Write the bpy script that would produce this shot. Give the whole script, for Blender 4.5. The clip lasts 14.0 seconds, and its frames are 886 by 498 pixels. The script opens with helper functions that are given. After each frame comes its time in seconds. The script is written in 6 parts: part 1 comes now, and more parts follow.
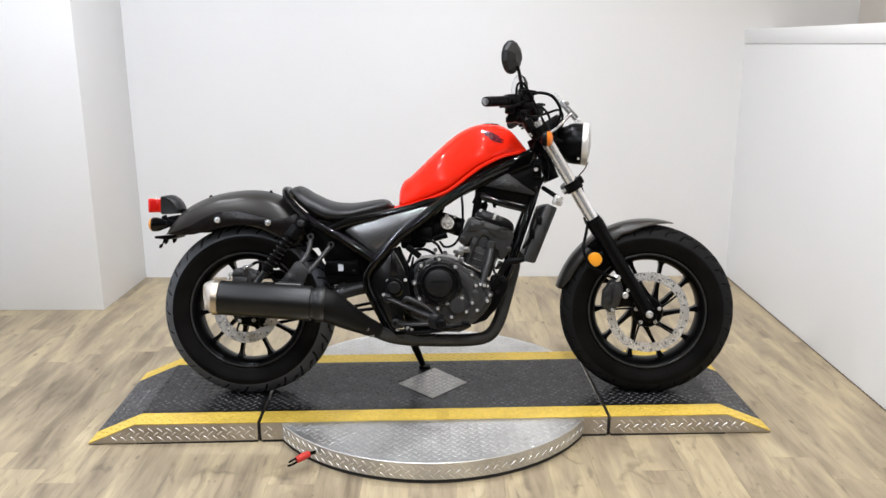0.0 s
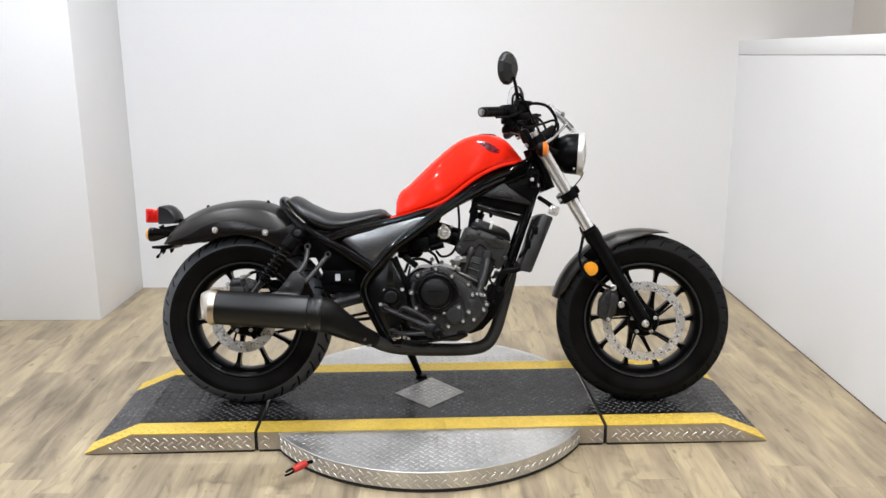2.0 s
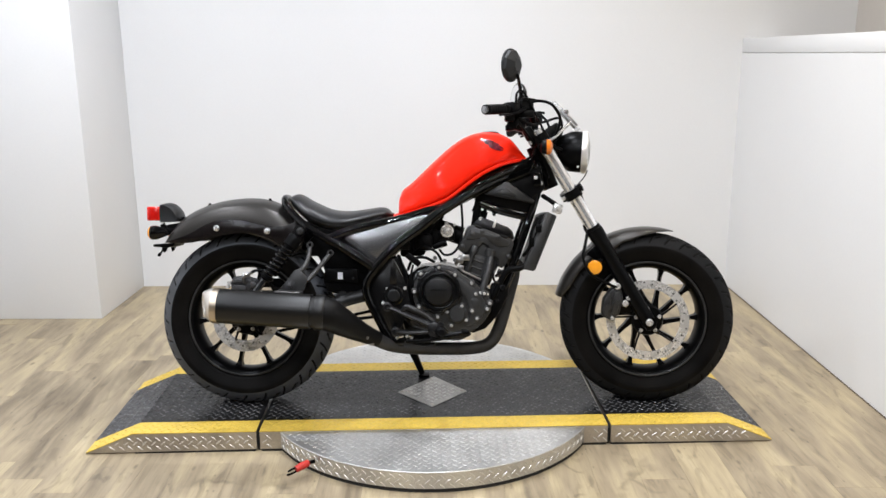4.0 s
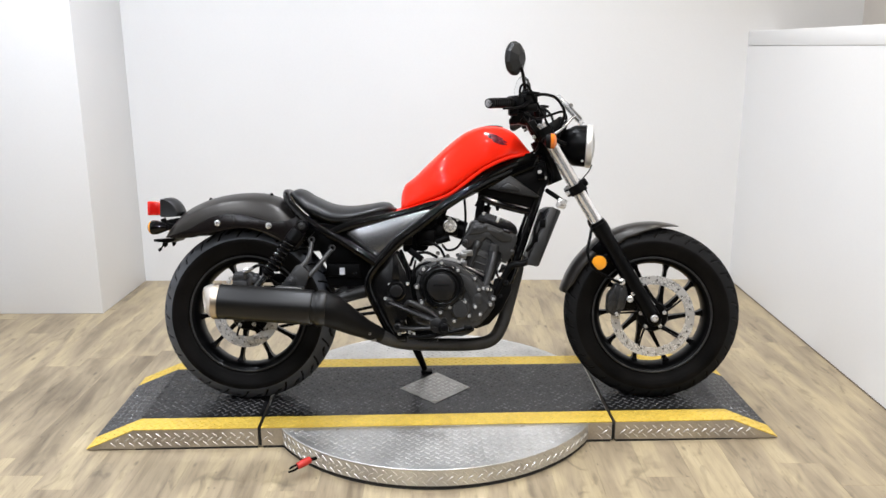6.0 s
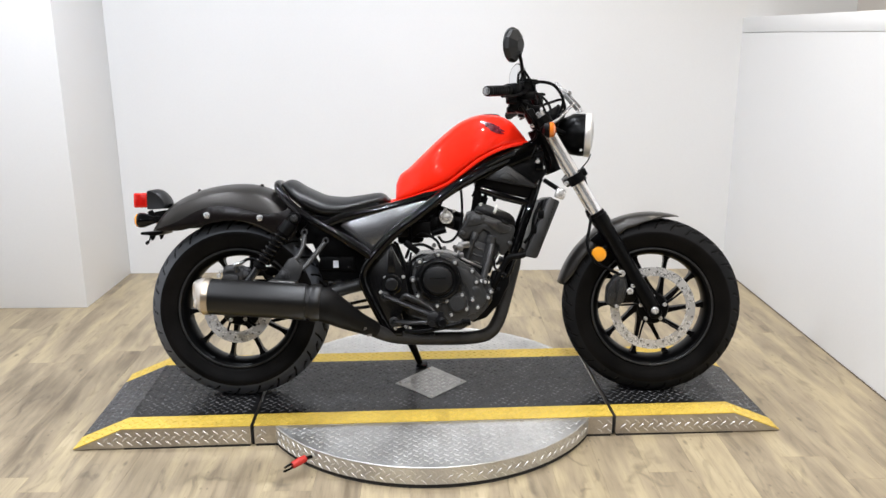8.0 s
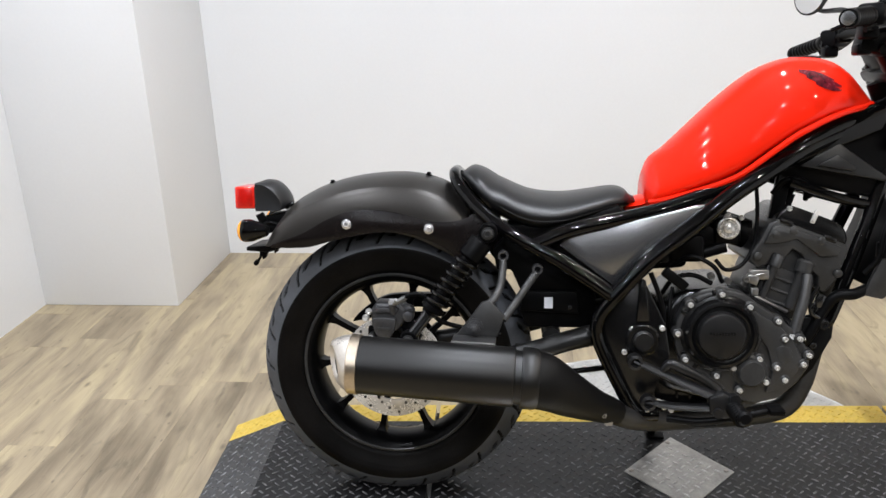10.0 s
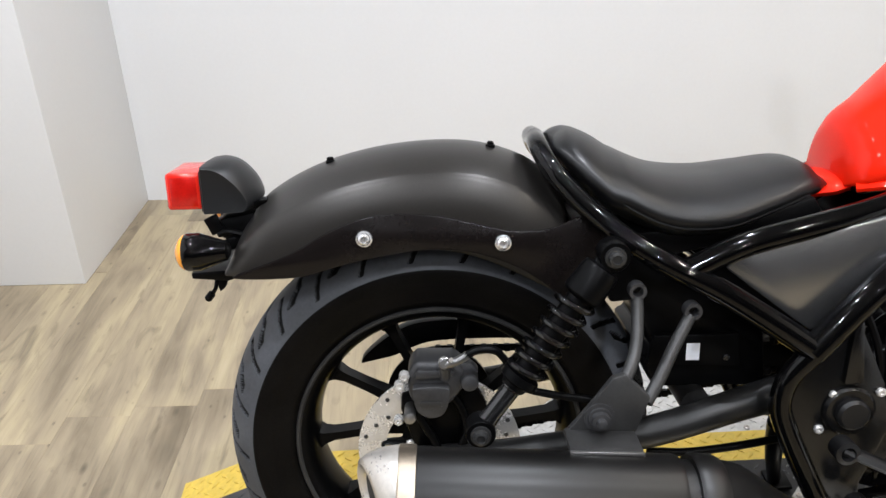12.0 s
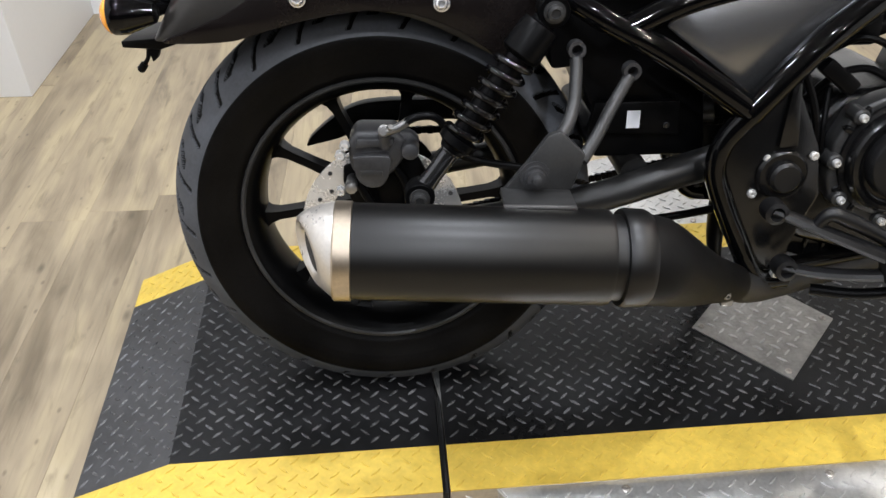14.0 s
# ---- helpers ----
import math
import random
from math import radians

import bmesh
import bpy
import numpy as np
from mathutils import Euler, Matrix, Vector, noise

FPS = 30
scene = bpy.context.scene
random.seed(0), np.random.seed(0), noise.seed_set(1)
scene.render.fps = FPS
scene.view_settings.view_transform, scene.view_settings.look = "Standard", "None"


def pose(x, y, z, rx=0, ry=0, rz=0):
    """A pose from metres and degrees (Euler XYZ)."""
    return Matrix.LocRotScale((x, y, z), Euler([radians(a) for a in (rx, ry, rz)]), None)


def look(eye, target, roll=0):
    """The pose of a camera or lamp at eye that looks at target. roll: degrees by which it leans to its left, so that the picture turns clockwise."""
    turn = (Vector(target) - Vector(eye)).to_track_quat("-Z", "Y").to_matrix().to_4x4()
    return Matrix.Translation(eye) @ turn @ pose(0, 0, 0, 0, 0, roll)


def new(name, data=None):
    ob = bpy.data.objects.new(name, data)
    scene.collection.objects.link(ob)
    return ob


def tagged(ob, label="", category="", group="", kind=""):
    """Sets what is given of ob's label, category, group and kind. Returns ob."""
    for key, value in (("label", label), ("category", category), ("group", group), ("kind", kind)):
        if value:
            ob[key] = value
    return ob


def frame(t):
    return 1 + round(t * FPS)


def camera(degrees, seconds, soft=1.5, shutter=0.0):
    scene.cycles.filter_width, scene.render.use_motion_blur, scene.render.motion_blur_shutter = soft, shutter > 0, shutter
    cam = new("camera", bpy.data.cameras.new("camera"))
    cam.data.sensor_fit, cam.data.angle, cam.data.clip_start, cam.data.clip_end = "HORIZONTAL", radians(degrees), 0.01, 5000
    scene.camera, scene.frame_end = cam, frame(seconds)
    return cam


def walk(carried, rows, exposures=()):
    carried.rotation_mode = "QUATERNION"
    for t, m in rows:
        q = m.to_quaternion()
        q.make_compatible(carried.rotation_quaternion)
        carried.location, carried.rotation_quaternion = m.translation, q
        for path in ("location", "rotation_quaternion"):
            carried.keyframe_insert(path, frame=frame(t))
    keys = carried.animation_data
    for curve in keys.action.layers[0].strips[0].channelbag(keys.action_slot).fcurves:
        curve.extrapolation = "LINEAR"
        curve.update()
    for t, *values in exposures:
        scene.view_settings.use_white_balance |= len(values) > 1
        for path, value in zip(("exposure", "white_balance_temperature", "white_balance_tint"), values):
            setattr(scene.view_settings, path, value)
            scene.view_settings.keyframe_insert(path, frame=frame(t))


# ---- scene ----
cam = camera(56.9, 14.0, soft=1.5)
PATH = [
    (0, (-0.036, -2.971, 1.359), (0.017, -1.032, 0.873), -0.3),
    (0.5, (-0.038, -2.977, 1.359), (0.019, -1.035, 0.883), -0.2),
    (1, (-0.039, -2.98, 1.361), (0.017, -1.036, 0.893), -0.3),
    (1.5, (-0.037, -2.984, 1.36), (0.024, -1.039, 0.898), -0.2),
    (2, (-0.037, -2.983, 1.36), (0.025, -1.038, 0.898), -0.3),
    (2.5, (-0.037, -2.982, 1.363), (0.025, -1.037, 0.901), -0.2),
    (3, (-0.041, -2.98, 1.36), (0.019, -1.035, 0.897), -0.3),
    (5.5, (-0.046, -2.941, 1.351), (0.013, -0.999, 0.879), -0.2),
    (6, (-0.044, -2.938, 1.352), (0.009, -0.997, 0.873), -0.3),
    (6.5, (-0.046, -2.939, 1.351), (0.012, -0.997, 0.877), -0.2),
    (7, (-0.045, -2.93, 1.352), (0.022, -0.989, 0.874), -0.4),
    (7.5, (-0.046, -2.913, 1.346), (0.035, -0.974, 0.861), 0.0),
    (8, (-0.087, -2.865, 1.349), (0.006, -0.932, 0.841), -0.3),
    (8.5, (-0.155, -2.727, 1.332), (-0.054, -0.824, 0.728), -1.5),
    (9, (-0.206, -2.388, 1.301), (-0.342, -0.473, 0.739), -2.4),
    (9.2, (-0.26, -2.267, 1.304), (-0.442, -0.368, 0.705), -2.8),
    (11.3, (-0.674, -1.088, 1.269), (-0.613, 0.763, 0.515), -1.4),
    (11.5, (-0.701, -1.044, 1.261), (-0.627, 0.776, 0.435), -1.8),
    (12, (-0.707, -1.009, 1.23), (-0.642, 0.762, 0.303), -1.4),
    (12.5, (-0.701, -1.017, 1.2), (-0.654, 0.689, 0.157), -2.0),
    (13, (-0.696, -1.042, 1.173), (-0.666, 0.602, 0.033), -1.6),
    (13.5, (-0.685, -1.063, 1.143), (-0.652, 0.5, -0.104), -0.4),
    (14, (-0.666, -1.066, 1.136), (-0.556, 0.5, -0.104), -0.8),
]
EXPOSURES = [(0.0, -0.54), (3.0, -0.54), (5.5, -0.45), (8.0, -0.46), (9.2, -0.51), (11.3, -0.47), (12.0, -0.48), (12.5, -0.54), (13.0, -0.53), (13.5, -0.48), (14.0, -0.49)]
walk(cam, [(t, look(eye, target, roll)) for t, eye, target, roll in PATH], EXPOSURES)

# ---- light ----
world = bpy.data.worlds.new("world")
scene.world = world
world.use_nodes = True
world.node_tree.nodes["Background"].inputs["Color"].default_value = (0.9, 0.95, 1.0, 1)
world.node_tree.nodes["Background"].inputs["Strength"].default_value = 0.05

ROOM = pose(0, 0, 0, 0, 0, -2.1)      # the room stands slightly turned to the turntable
CEILING = 2.9
LAMPS = [(u, v, watts * (share if u > -1 or v < 0 else 0.85)) for v, watts in ((-4.4, 16), (-3.1, 24), (-1.8, 29), (-0.55, 28), (0.55, 27)) for u, share in ((-1.58, 1.02), (0.0, 1.08), (1.2, 0.62))]
for u, v, watts in LAMPS:
    lamp = bpy.data.lights.new("ceiling_lamp_light", "AREA")
    lamp.shape, lamp.size, lamp.energy, lamp.color = "DISK", 0.065, watts, (1.0, 0.93, 0.84) if u > 1 else (0.942, 0.985, 1.075)
    lamp.spread = radians(165)
    new("ceiling_lamp_light", lamp).matrix_world = ROOM @ pose(u, v, CEILING - 0.045)

# ---- materials ----


def nodes_of(name):
    m = bpy.data.materials.new(name)
    m.use_nodes = True
    return m, m.node_tree.nodes, m.node_tree.links, m.node_tree.nodes["Principled BSDF"]


def surface(name, color, rough=0.5, metal=0.0, vary=0.12, scale=9.0, fine=120.0, bump=0.05, rough_vary=0.1, coat=0.0, tint=None, spec=0.5):
    """A surface with broad and fine variation of colour and gloss, and a fine relief."""
    m, n, l, b = nodes_of(name)
    co = n.new("ShaderNodeTexCoord")
    broad, grain = n.new("ShaderNodeTexNoise"), n.new("ShaderNodeTexNoise")
    broad.inputs["Scale"].default_value, broad.inputs["Detail"].default_value = scale, 5
    grain.inputs["Scale"].default_value, grain.inputs["Detail"].default_value = fine, 3
    for t in (broad, grain):
        l.new(co.outputs["Object"], t.inputs["Vector"])
    both = n.new("ShaderNodeMath")
    both.operation = "MULTIPLY_ADD"
    both.inputs[1].default_value = 0.35
    l.new(grain.outputs["Fac"], both.inputs[0])
    wide = n.new("ShaderNodeMath")
    wide.operation = "MULTIPLY"
    wide.inputs[1].default_value = 0.65
    l.new(broad.outputs["Fac"], wide.inputs[0])
    l.new(wide.outputs[0], both.inputs[2])
    ramp = n.new("ShaderNodeValToRGB")
    ramp.color_ramp.elements[0].position, ramp.color_ramp.elements[1].position = 0.3, 0.7
    dark = tint or tuple(c * (1 - 2 * vary) for c in color)
    ramp.color_ramp.elements[0].color = (*dark, 1)
    ramp.color_ramp.elements[1].color = (*(min(1, c * (1 + vary)) for c in color), 1)
    l.new(both.outputs[0], ramp.inputs["Fac"])
    l.new(ramp.outputs["Color"], b.inputs["Base Color"])
    gloss = n.new("ShaderNodeMapRange")
    gloss.inputs["To Min"].default_value, gloss.inputs["To Max"].default_value = max(0.02, rough - rough_vary), min(1, rough + rough_vary)
    l.new(both.outputs[0], gloss.inputs["Value"])
    l.new(gloss.outputs["Result"], b.inputs["Roughness"])
    if bump:
        relief = n.new("ShaderNodeBump")
        relief.inputs["Strength"].default_value, relief.inputs["Distance"].default_value = bump, 0.002
        l.new(both.outputs[0], relief.inputs["Height"])
        l.new(relief.outputs["Normal"], b.inputs["Normal"])
    b.inputs["Metallic"].default_value = metal
    b.inputs["Coat Weight"].default_value = coat
    b.inputs["Coat Roughness"].default_value = 0.04
    b.inputs["Specular IOR Level"].default_value = spec
    return m


def plank_material():
    """Vinyl planks printed as weathered oak, with the grain along y."""
    m, n, l, b = nodes_of("weathered_oak_vinyl")
    geo, info = n.new("ShaderNodeNewGeometry"), n.new("ShaderNodeObjectInfo")
    shift = n.new("ShaderNodeVectorMath")
    shift.operation = "SCALE"
    shift.inputs[0].default_value = (13.0, 37.0, 5.0)
    l.new(info.outputs["Random"], shift.inputs["Scale"])
    place = n.new("ShaderNodeVectorMath")
    place.operation = "ADD"
    l.new(geo.outputs["Position"], place.inputs[0])
    l.new(shift.outputs[0], place.inputs[1])

    def noise_at(sx, sy, detail, distort):
        mp, t = n.new("ShaderNodeMapping"), n.new("ShaderNodeTexNoise")
        mp.inputs["Scale"].default_value = (sx, sy, 1)
        l.new(place.outputs[0], mp.inputs["Vector"])
        l.new(mp.outputs[0], t.inputs["Vector"])
        t.inputs["Scale"].default_value, t.inputs["Detail"].default_value, t.inputs["Distortion"].default_value = 1, detail, distort
        return t
    cloud, streak, grain = noise_at(9, 1.7, 5, 0.8), noise_at(22, 3.0, 6, 1.0), noise_at(170, 8, 4, 0.2)
    marks = noise_at(18, 5, 7, 1.4)
    ramp = n.new("ShaderNodeValToRGB")
    e = ramp.color_ramp.elements
    e[0].position, e[0].color = 0.28, (0.150, 0.116, 0.074, 1)
    e[1].position, e[1].color = 0.74, (0.505, 0.422, 0.282, 1)
    mid = e.new(0.47)
    mid.color = (0.318, 0.256, 0.170, 1)
    high = e.new(0.60)
    high.color = (0.424, 0.345, 0.215, 1)
    mix = n.new("ShaderNodeMath")
    mix.operation = "MULTIPLY_ADD"
    mix.inputs[1].default_value = 0.34
    l.new(streak.outputs["Fac"], mix.inputs[0])
    part_of = n.new("ShaderNodeMath")
    part_of.operation = "MULTIPLY_ADD"
    part_of.inputs[1].default_value = 0.66
    l.new(cloud.outputs["Fac"], part_of.inputs[0])
    tone = n.new("ShaderNodeMapRange")
    tone.inputs["To Min"].default_value, tone.inputs["To Max"].default_value = -0.050, 0.050
    l.new(info.outputs["Random"], tone.inputs["Value"])
    l.new(tone.outputs["Result"], part_of.inputs[2])
    l.new(part_of.outputs[0], mix.inputs[2])
    l.new(mix.outputs[0], ramp.inputs["Fac"])
    lines = n.new("ShaderNodeMapRange")
    lines.inputs["From Min"].default_value, lines.inputs["From Max"].default_value = 0.3, 0.5
    lines.inputs["To Min"].default_value, lines.inputs["To Max"].default_value = 0.86, 1.0
    l.new(grain.outputs["Fac"], lines.inputs["Value"])
    times = n.new("ShaderNodeVectorMath")
    times.operation = "SCALE"
    l.new(ramp.outputs["Color"], times.inputs[0])
    l.new(lines.outputs["Result"], times.inputs["Scale"])
    # scattered knots
    vor = n.new("ShaderNodeTexVoronoi")
    vor.inputs["Scale"].default_value = 1.0
    mp = n.new("ShaderNodeMapping")
    mp.inputs["Scale"].default_value = (8.5, 3.6, 1)
    l.new(place.outputs[0], mp.inputs["Vector"])
    l.new(mp.outputs[0], vor.inputs["Vector"])
    knot = n.new("ShaderNodeMapRange")
    knot.inputs["From Min"].default_value, knot.inputs["From Max"].default_value = 0.02, 0.085
    knot.inputs["To Min"].default_value, knot.inputs["To Max"].default_value = 0.45, 1.0
    l.new(vor.outputs["Distance"], knot.inputs["Value"])
    spot = n.new("ShaderNodeVectorMath")
    spot.operation = "SCALE"
    l.new(times.outputs[0], spot.inputs[0])
    l.new(knot.outputs["Result"], spot.inputs["Scale"])
    worn = n.new("ShaderNodeMapRange")
    worn.inputs["From Min"].default_value, worn.inputs["From Max"].default_value = 0.58, 0.72
    worn.inputs["To Min"].default_value, worn.inputs["To Max"].default_value = 1.0, 0.66
    l.new(marks.outputs["Fac"], worn.inputs["Value"])
    aged = n.new("ShaderNodeVectorMath")
    aged.operation = "SCALE"
    l.new(spot.outputs[0], aged.inputs[0])
    l.new(worn.outputs["Result"], aged.inputs["Scale"])
    # small dark chips
    chip, chips = n.new("ShaderNodeTexVoronoi"), n.new("ShaderNodeMapRange")
    chip.inputs["Scale"].default_value = 1.0
    mp = n.new("ShaderNodeMapping")
    mp.inputs["Scale"].default_value = (24, 13, 1)
    l.new(place.outputs[0], mp.inputs["Vector"])
    l.new(mp.outputs[0], chip.inputs["Vector"])
    chips.inputs["From Min"].default_value, chips.inputs["From Max"].default_value = 0.04, 0.12
    chips.inputs["To Min"].default_value, chips.inputs["To Max"].default_value = 0.62, 1.0
    l.new(chip.outputs["Distance"], chips.inputs["Value"])
    chipped = n.new("ShaderNodeVectorMath")
    chipped.operation = "SCALE"
    l.new(aged.outputs[0], chipped.inputs[0])
    l.new(chips.outputs["Result"], chipped.inputs["Scale"])
    # worn patches with dark broken outlines, beside the turntable
    warp = n.new("ShaderNodeTexNoise")
    warp.inputs["Scale"].default_value, warp.inputs["Detail"].default_value = 8, 2
    l.new(geo.outputs["Position"], warp.inputs["Vector"])
    bent = n.new("ShaderNodeVectorMath")
    bent.operation = "MULTIPLY_ADD"
    bent.inputs[1].default_value = (0.16, 0.16, 0.0)
    l.new(warp.outputs["Color"], bent.inputs[0])
    l.new(geo.outputs["Position"], bent.inputs[2])
    edge = n.new("ShaderNodeTexVoronoi")
    edge.feature = "DISTANCE_TO_EDGE"
    edge.inputs["Scale"].default_value = 4.2
    l.new(bent.outputs[0], edge.inputs["Vector"])
    thin = n.new("ShaderNodeMapRange")
    thin.inputs["From Min"].default_value, thin.inputs["From Max"].default_value = 0.004, 0.055
    thin.inputs["To Min"].default_value, thin.inputs["To Max"].default_value = 1.0, 0.0
    l.new(edge.outputs["Distance"], thin.inputs["Value"])
    near = []
    for x, y in ((0.50, -0.56), (-0.60, -0.52)):
        far = n.new("ShaderNodeVectorMath")
        far.operation = "DISTANCE"
        far.inputs[1].default_value = (x, y, 0)
        l.new(geo.outputs["Position"], far.inputs[0])
        fade = n.new("ShaderNodeMapRange")
        fade.inputs["From Min"].default_value, fade.inputs["From Max"].default_value = 0.16, 0.30
        fade.inputs["To Min"].default_value, fade.inputs["To Max"].default_value = 1.0, 0.0
        l.new(far.outputs["Value"], fade.inputs["Value"])
        near.append(fade)
    patch = n.new("ShaderNodeMath")
    patch.operation = "MAXIMUM"
    l.new(near[0].outputs["Result"], patch.inputs[0])
    l.new(near[1].outputs["Result"], patch.inputs[1])
    broken = n.new("ShaderNodeMapRange")
    broken.inputs["From Min"].default_value, broken.inputs["From Max"].default_value = 0.44, 0.56
    l.new(warp.outputs["Fac"], broken.inputs["Value"])
    scuff = n.new("ShaderNodeMath")
    scuff.operation = "MULTIPLY"
    l.new(thin.outputs["Result"], scuff.inputs[0])
    l.new(patch.outputs[0], scuff.inputs[1])
    some = n.new("ShaderNodeMath")
    some.operation = "MULTIPLY"
    l.new(scuff.outputs[0], some.inputs[0])
    l.new(broken.outputs["Result"], some.inputs[1])
    dirt = n.new("ShaderNodeMapRange")
    dirt.inputs["To Min"].default_value, dirt.inputs["To Max"].default_value = 1.0, 0.66
    l.new(some.outputs[0], dirt.inputs["Value"])
    scuffed = n.new("ShaderNodeVectorMath")
    scuffed.operation = "SCALE"
    l.new(chipped.outputs[0], scuffed.inputs[0])
    l.new(dirt.outputs["Result"], scuffed.inputs["Scale"])
    l.new(scuffed.outputs[0], b.inputs["Base Color"])
    gloss = n.new("ShaderNodeMapRange")
    gloss.inputs["To Min"].default_value, gloss.inputs["To Max"].default_value = 0.34, 0.55
    l.new(mix.outputs[0], gloss.inputs["Value"])
    l.new(gloss.outputs["Result"], b.inputs["Roughness"])
    relief = n.new("ShaderNodeBump")
    relief.inputs["Strength"].default_value, relief.inputs["Distance"].default_value = 0.12, 0.001
    l.new(grain.outputs["Fac"], relief.inputs["Height"])
    l.new(relief.outputs["Normal"], b.inputs["Normal"])
    return m


def clear(name, color, rough=0.05, alpha=0.25):
    m, n, l, b = nodes_of(name)
    b.inputs["Base Color"].default_value = (*color, 1)
    b.inputs["Roughness"].default_value = rough
    b.inputs["Transmission Weight"].default_value = 1 - alpha
    b.inputs["IOR"].default_value = 1.3
    return m


WALL = surface("white_wall_paint", (0.78, 0.785, 0.79), 0.42, vary=0.015, scale=1.3, fine=90, bump=0.03, rough_vary=0.06)
# for the unseen walls only; dark so that glossy parts mirror a dim room
DARK_WALL = surface("dark_reflection_wall", (0.058, 0.060, 0.064), 0.7, vary=0.06, scale=1.5, fine=60, bump=0.03)
BEIGE = surface("beige_wall_paint", (0.62, 0.58, 0.53), 0.6, vary=0.03, scale=1.5, fine=60, bump=0.03)
CEIL = surface("grey_ceiling_paint", (0.30, 0.30, 0.295), 0.85, vary=0.04, scale=3, fine=80)
PLANK = plank_material()
JOINT = surface("floor_gap_shade", (0.12, 0.09, 0.06), 0.8)
ALU = surface("scuffed_aluminium_plate", (0.66, 0.655, 0.64), 0.37, 0.86, vary=0.16, scale=7, fine=160, bump=0.08, rough_vary=0.16)
ALU_DULL = surface("dull_aluminium_plate", (0.44, 0.43, 0.41), 0.44, 1.0, vary=0.2, scale=26, fine=160, bump=0.1, rough_vary=0.2)
STEEL_EDGE = surface("worn_plate_skirt", (0.55, 0.515, 0.475), 0.42, 1.0, vary=0.16, scale=9, fine=140, bump=0.08, rough_vary=0.15)
STEEL_BAR = surface("polished_skirt_bars", (0.66, 0.64, 0.61), 0.46, 0.7, vary=0.1, scale=30, fine=140, bump=0.05)
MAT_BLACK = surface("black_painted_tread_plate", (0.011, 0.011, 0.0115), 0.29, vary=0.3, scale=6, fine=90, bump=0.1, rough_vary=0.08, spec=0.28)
MAT_SLOPE = surface("paler_black_ramp_slope", (0.052, 0.052, 0.054), 0.5, vary=0.25, scale=8, fine=90, bump=0.1, rough_vary=0.10, spec=0.36)
# bars much paler than the plate: wear, and glints put into the colour
BAR_BLACK = surface("worn_glinting_tread_bars", (0.11, 0.11, 0.114), 0.27, vary=0.45, scale=30, fine=200, bump=0.05, spec=0.6)
YELLOW = surface("worn_yellow_paint", (0.68, 0.475, 0.075), 0.45, vary=0.09, scale=60, fine=160, bump=0.08)
# one black for rubber and for shade put into gaps and holes
SHADOW_GAP = surface("black_rubber_and_gap_shade", (0.015, 0.015, 0.015), 0.8)
RED_PAINT = surface("gloss_red_tank_paint", (0.80, 0.016, 0.003), 0.5, vary=0.03, scale=4, fine=300, bump=0.0, rough_vary=0.03, coat=0.45, spec=0.05)
RED_RUBBER = surface("red_rubber", (0.55, 0.03, 0.02), 0.5)
GLOSS_BLACK = surface("gloss_black_frame_paint", (0.0018, 0.0018, 0.0020), 0.06, vary=0.2, scale=12, fine=110, bump=0.06, rough_vary=0.02, coat=0.0, spec=0.28)
SATIN_BLACK = surface("satin_black_metal", (0.0024, 0.0024, 0.0026), 0.32, vary=0.2, scale=14, fine=220, bump=0.04, spec=0.08)
MATT_BLACK = surface("satin_black_swingarm_paint", (0.012, 0.012, 0.012), 0.36, vary=0.2, scale=10, fine=260, bump=0.05, spec=0.35)
GRAPHITE = surface("graphite_fender_paint", (0.040, 0.037, 0.034), 0.33, 0.6, vary=0.1, scale=6, fine=300, bump=0.02, rough_vary=0.04, spec=0.5)
GREY_PANEL = surface("dark_grey_satin_panel", (0.32, 0.323, 0.332), 0.26, 0.92, vary=0.05, scale=8, fine=300, bump=0.0, rough_vary=0.03)
ENGINE_GREY = surface("dark_engine_casting", (0.034, 0.034, 0.034), 0.36, 0.2, vary=0.25, scale=18, fine=260, bump=0.16, spec=0.42)
BRACKET_BLACK = surface("black_cast_bracket", (0.008, 0.008, 0.0085), 0.34, vary=0.25, scale=18, fine=260, bump=0.12, spec=0.35)
ENGINE_BLACK = surface("black_engine_cover", (0.0045, 0.0045, 0.0048), 0.22, vary=0.15, scale=18, fine=260, bump=0.05, spec=0.4)
AIRBOX = surface("grey_moulded_plastic", (0.012, 0.0122, 0.0128), 0.34, vary=0.1, scale=20, fine=260, bump=0.05, spec=0.4)
LAMP_GREY = surface("grey_black_lamp_plastic", (0.0085, 0.0088, 0.0095), 0.42, vary=0.15, scale=20, fine=300, bump=0.06, spec=0.42)
HEAT_BAND = surface("heat_tinted_steel", (0.58, 0.49, 0.385), 0.34, 1.0, vary=0.12, scale=12, fine=220, bump=0.03)
CALIPER = surface("grey_caliper_casting", (0.046, 0.046, 0.048), 0.42, 0.3, vary=0.25, scale=30, fine=260, bump=0.18)
BROWN_BLACK = surface("brown_black_stay_paint", (0.0075, 0.0058, 0.0055), 0.24, vary=0.2, scale=10, fine=260, bump=0.02, spec=0.22)
RUBBER = surface("tyre_rubber", (0.0044, 0.0039, 0.0036), 0.48, vary=0.45, scale=9, fine=240, bump=0.12, rough_vary=0.14, spec=0.08)
FRONT_TREAD = surface("tyre_tread", (0.011, 0.011, 0.0115), 0.6, vary=0.2, scale=16, fine=200, bump=0.15, spec=0.10)
TREAD = surface("grey_tyre_tread", (0.062, 0.066, 0.075), 0.60, vary=0.18, scale=14, fine=200, bump=0.15, spec=0.4)
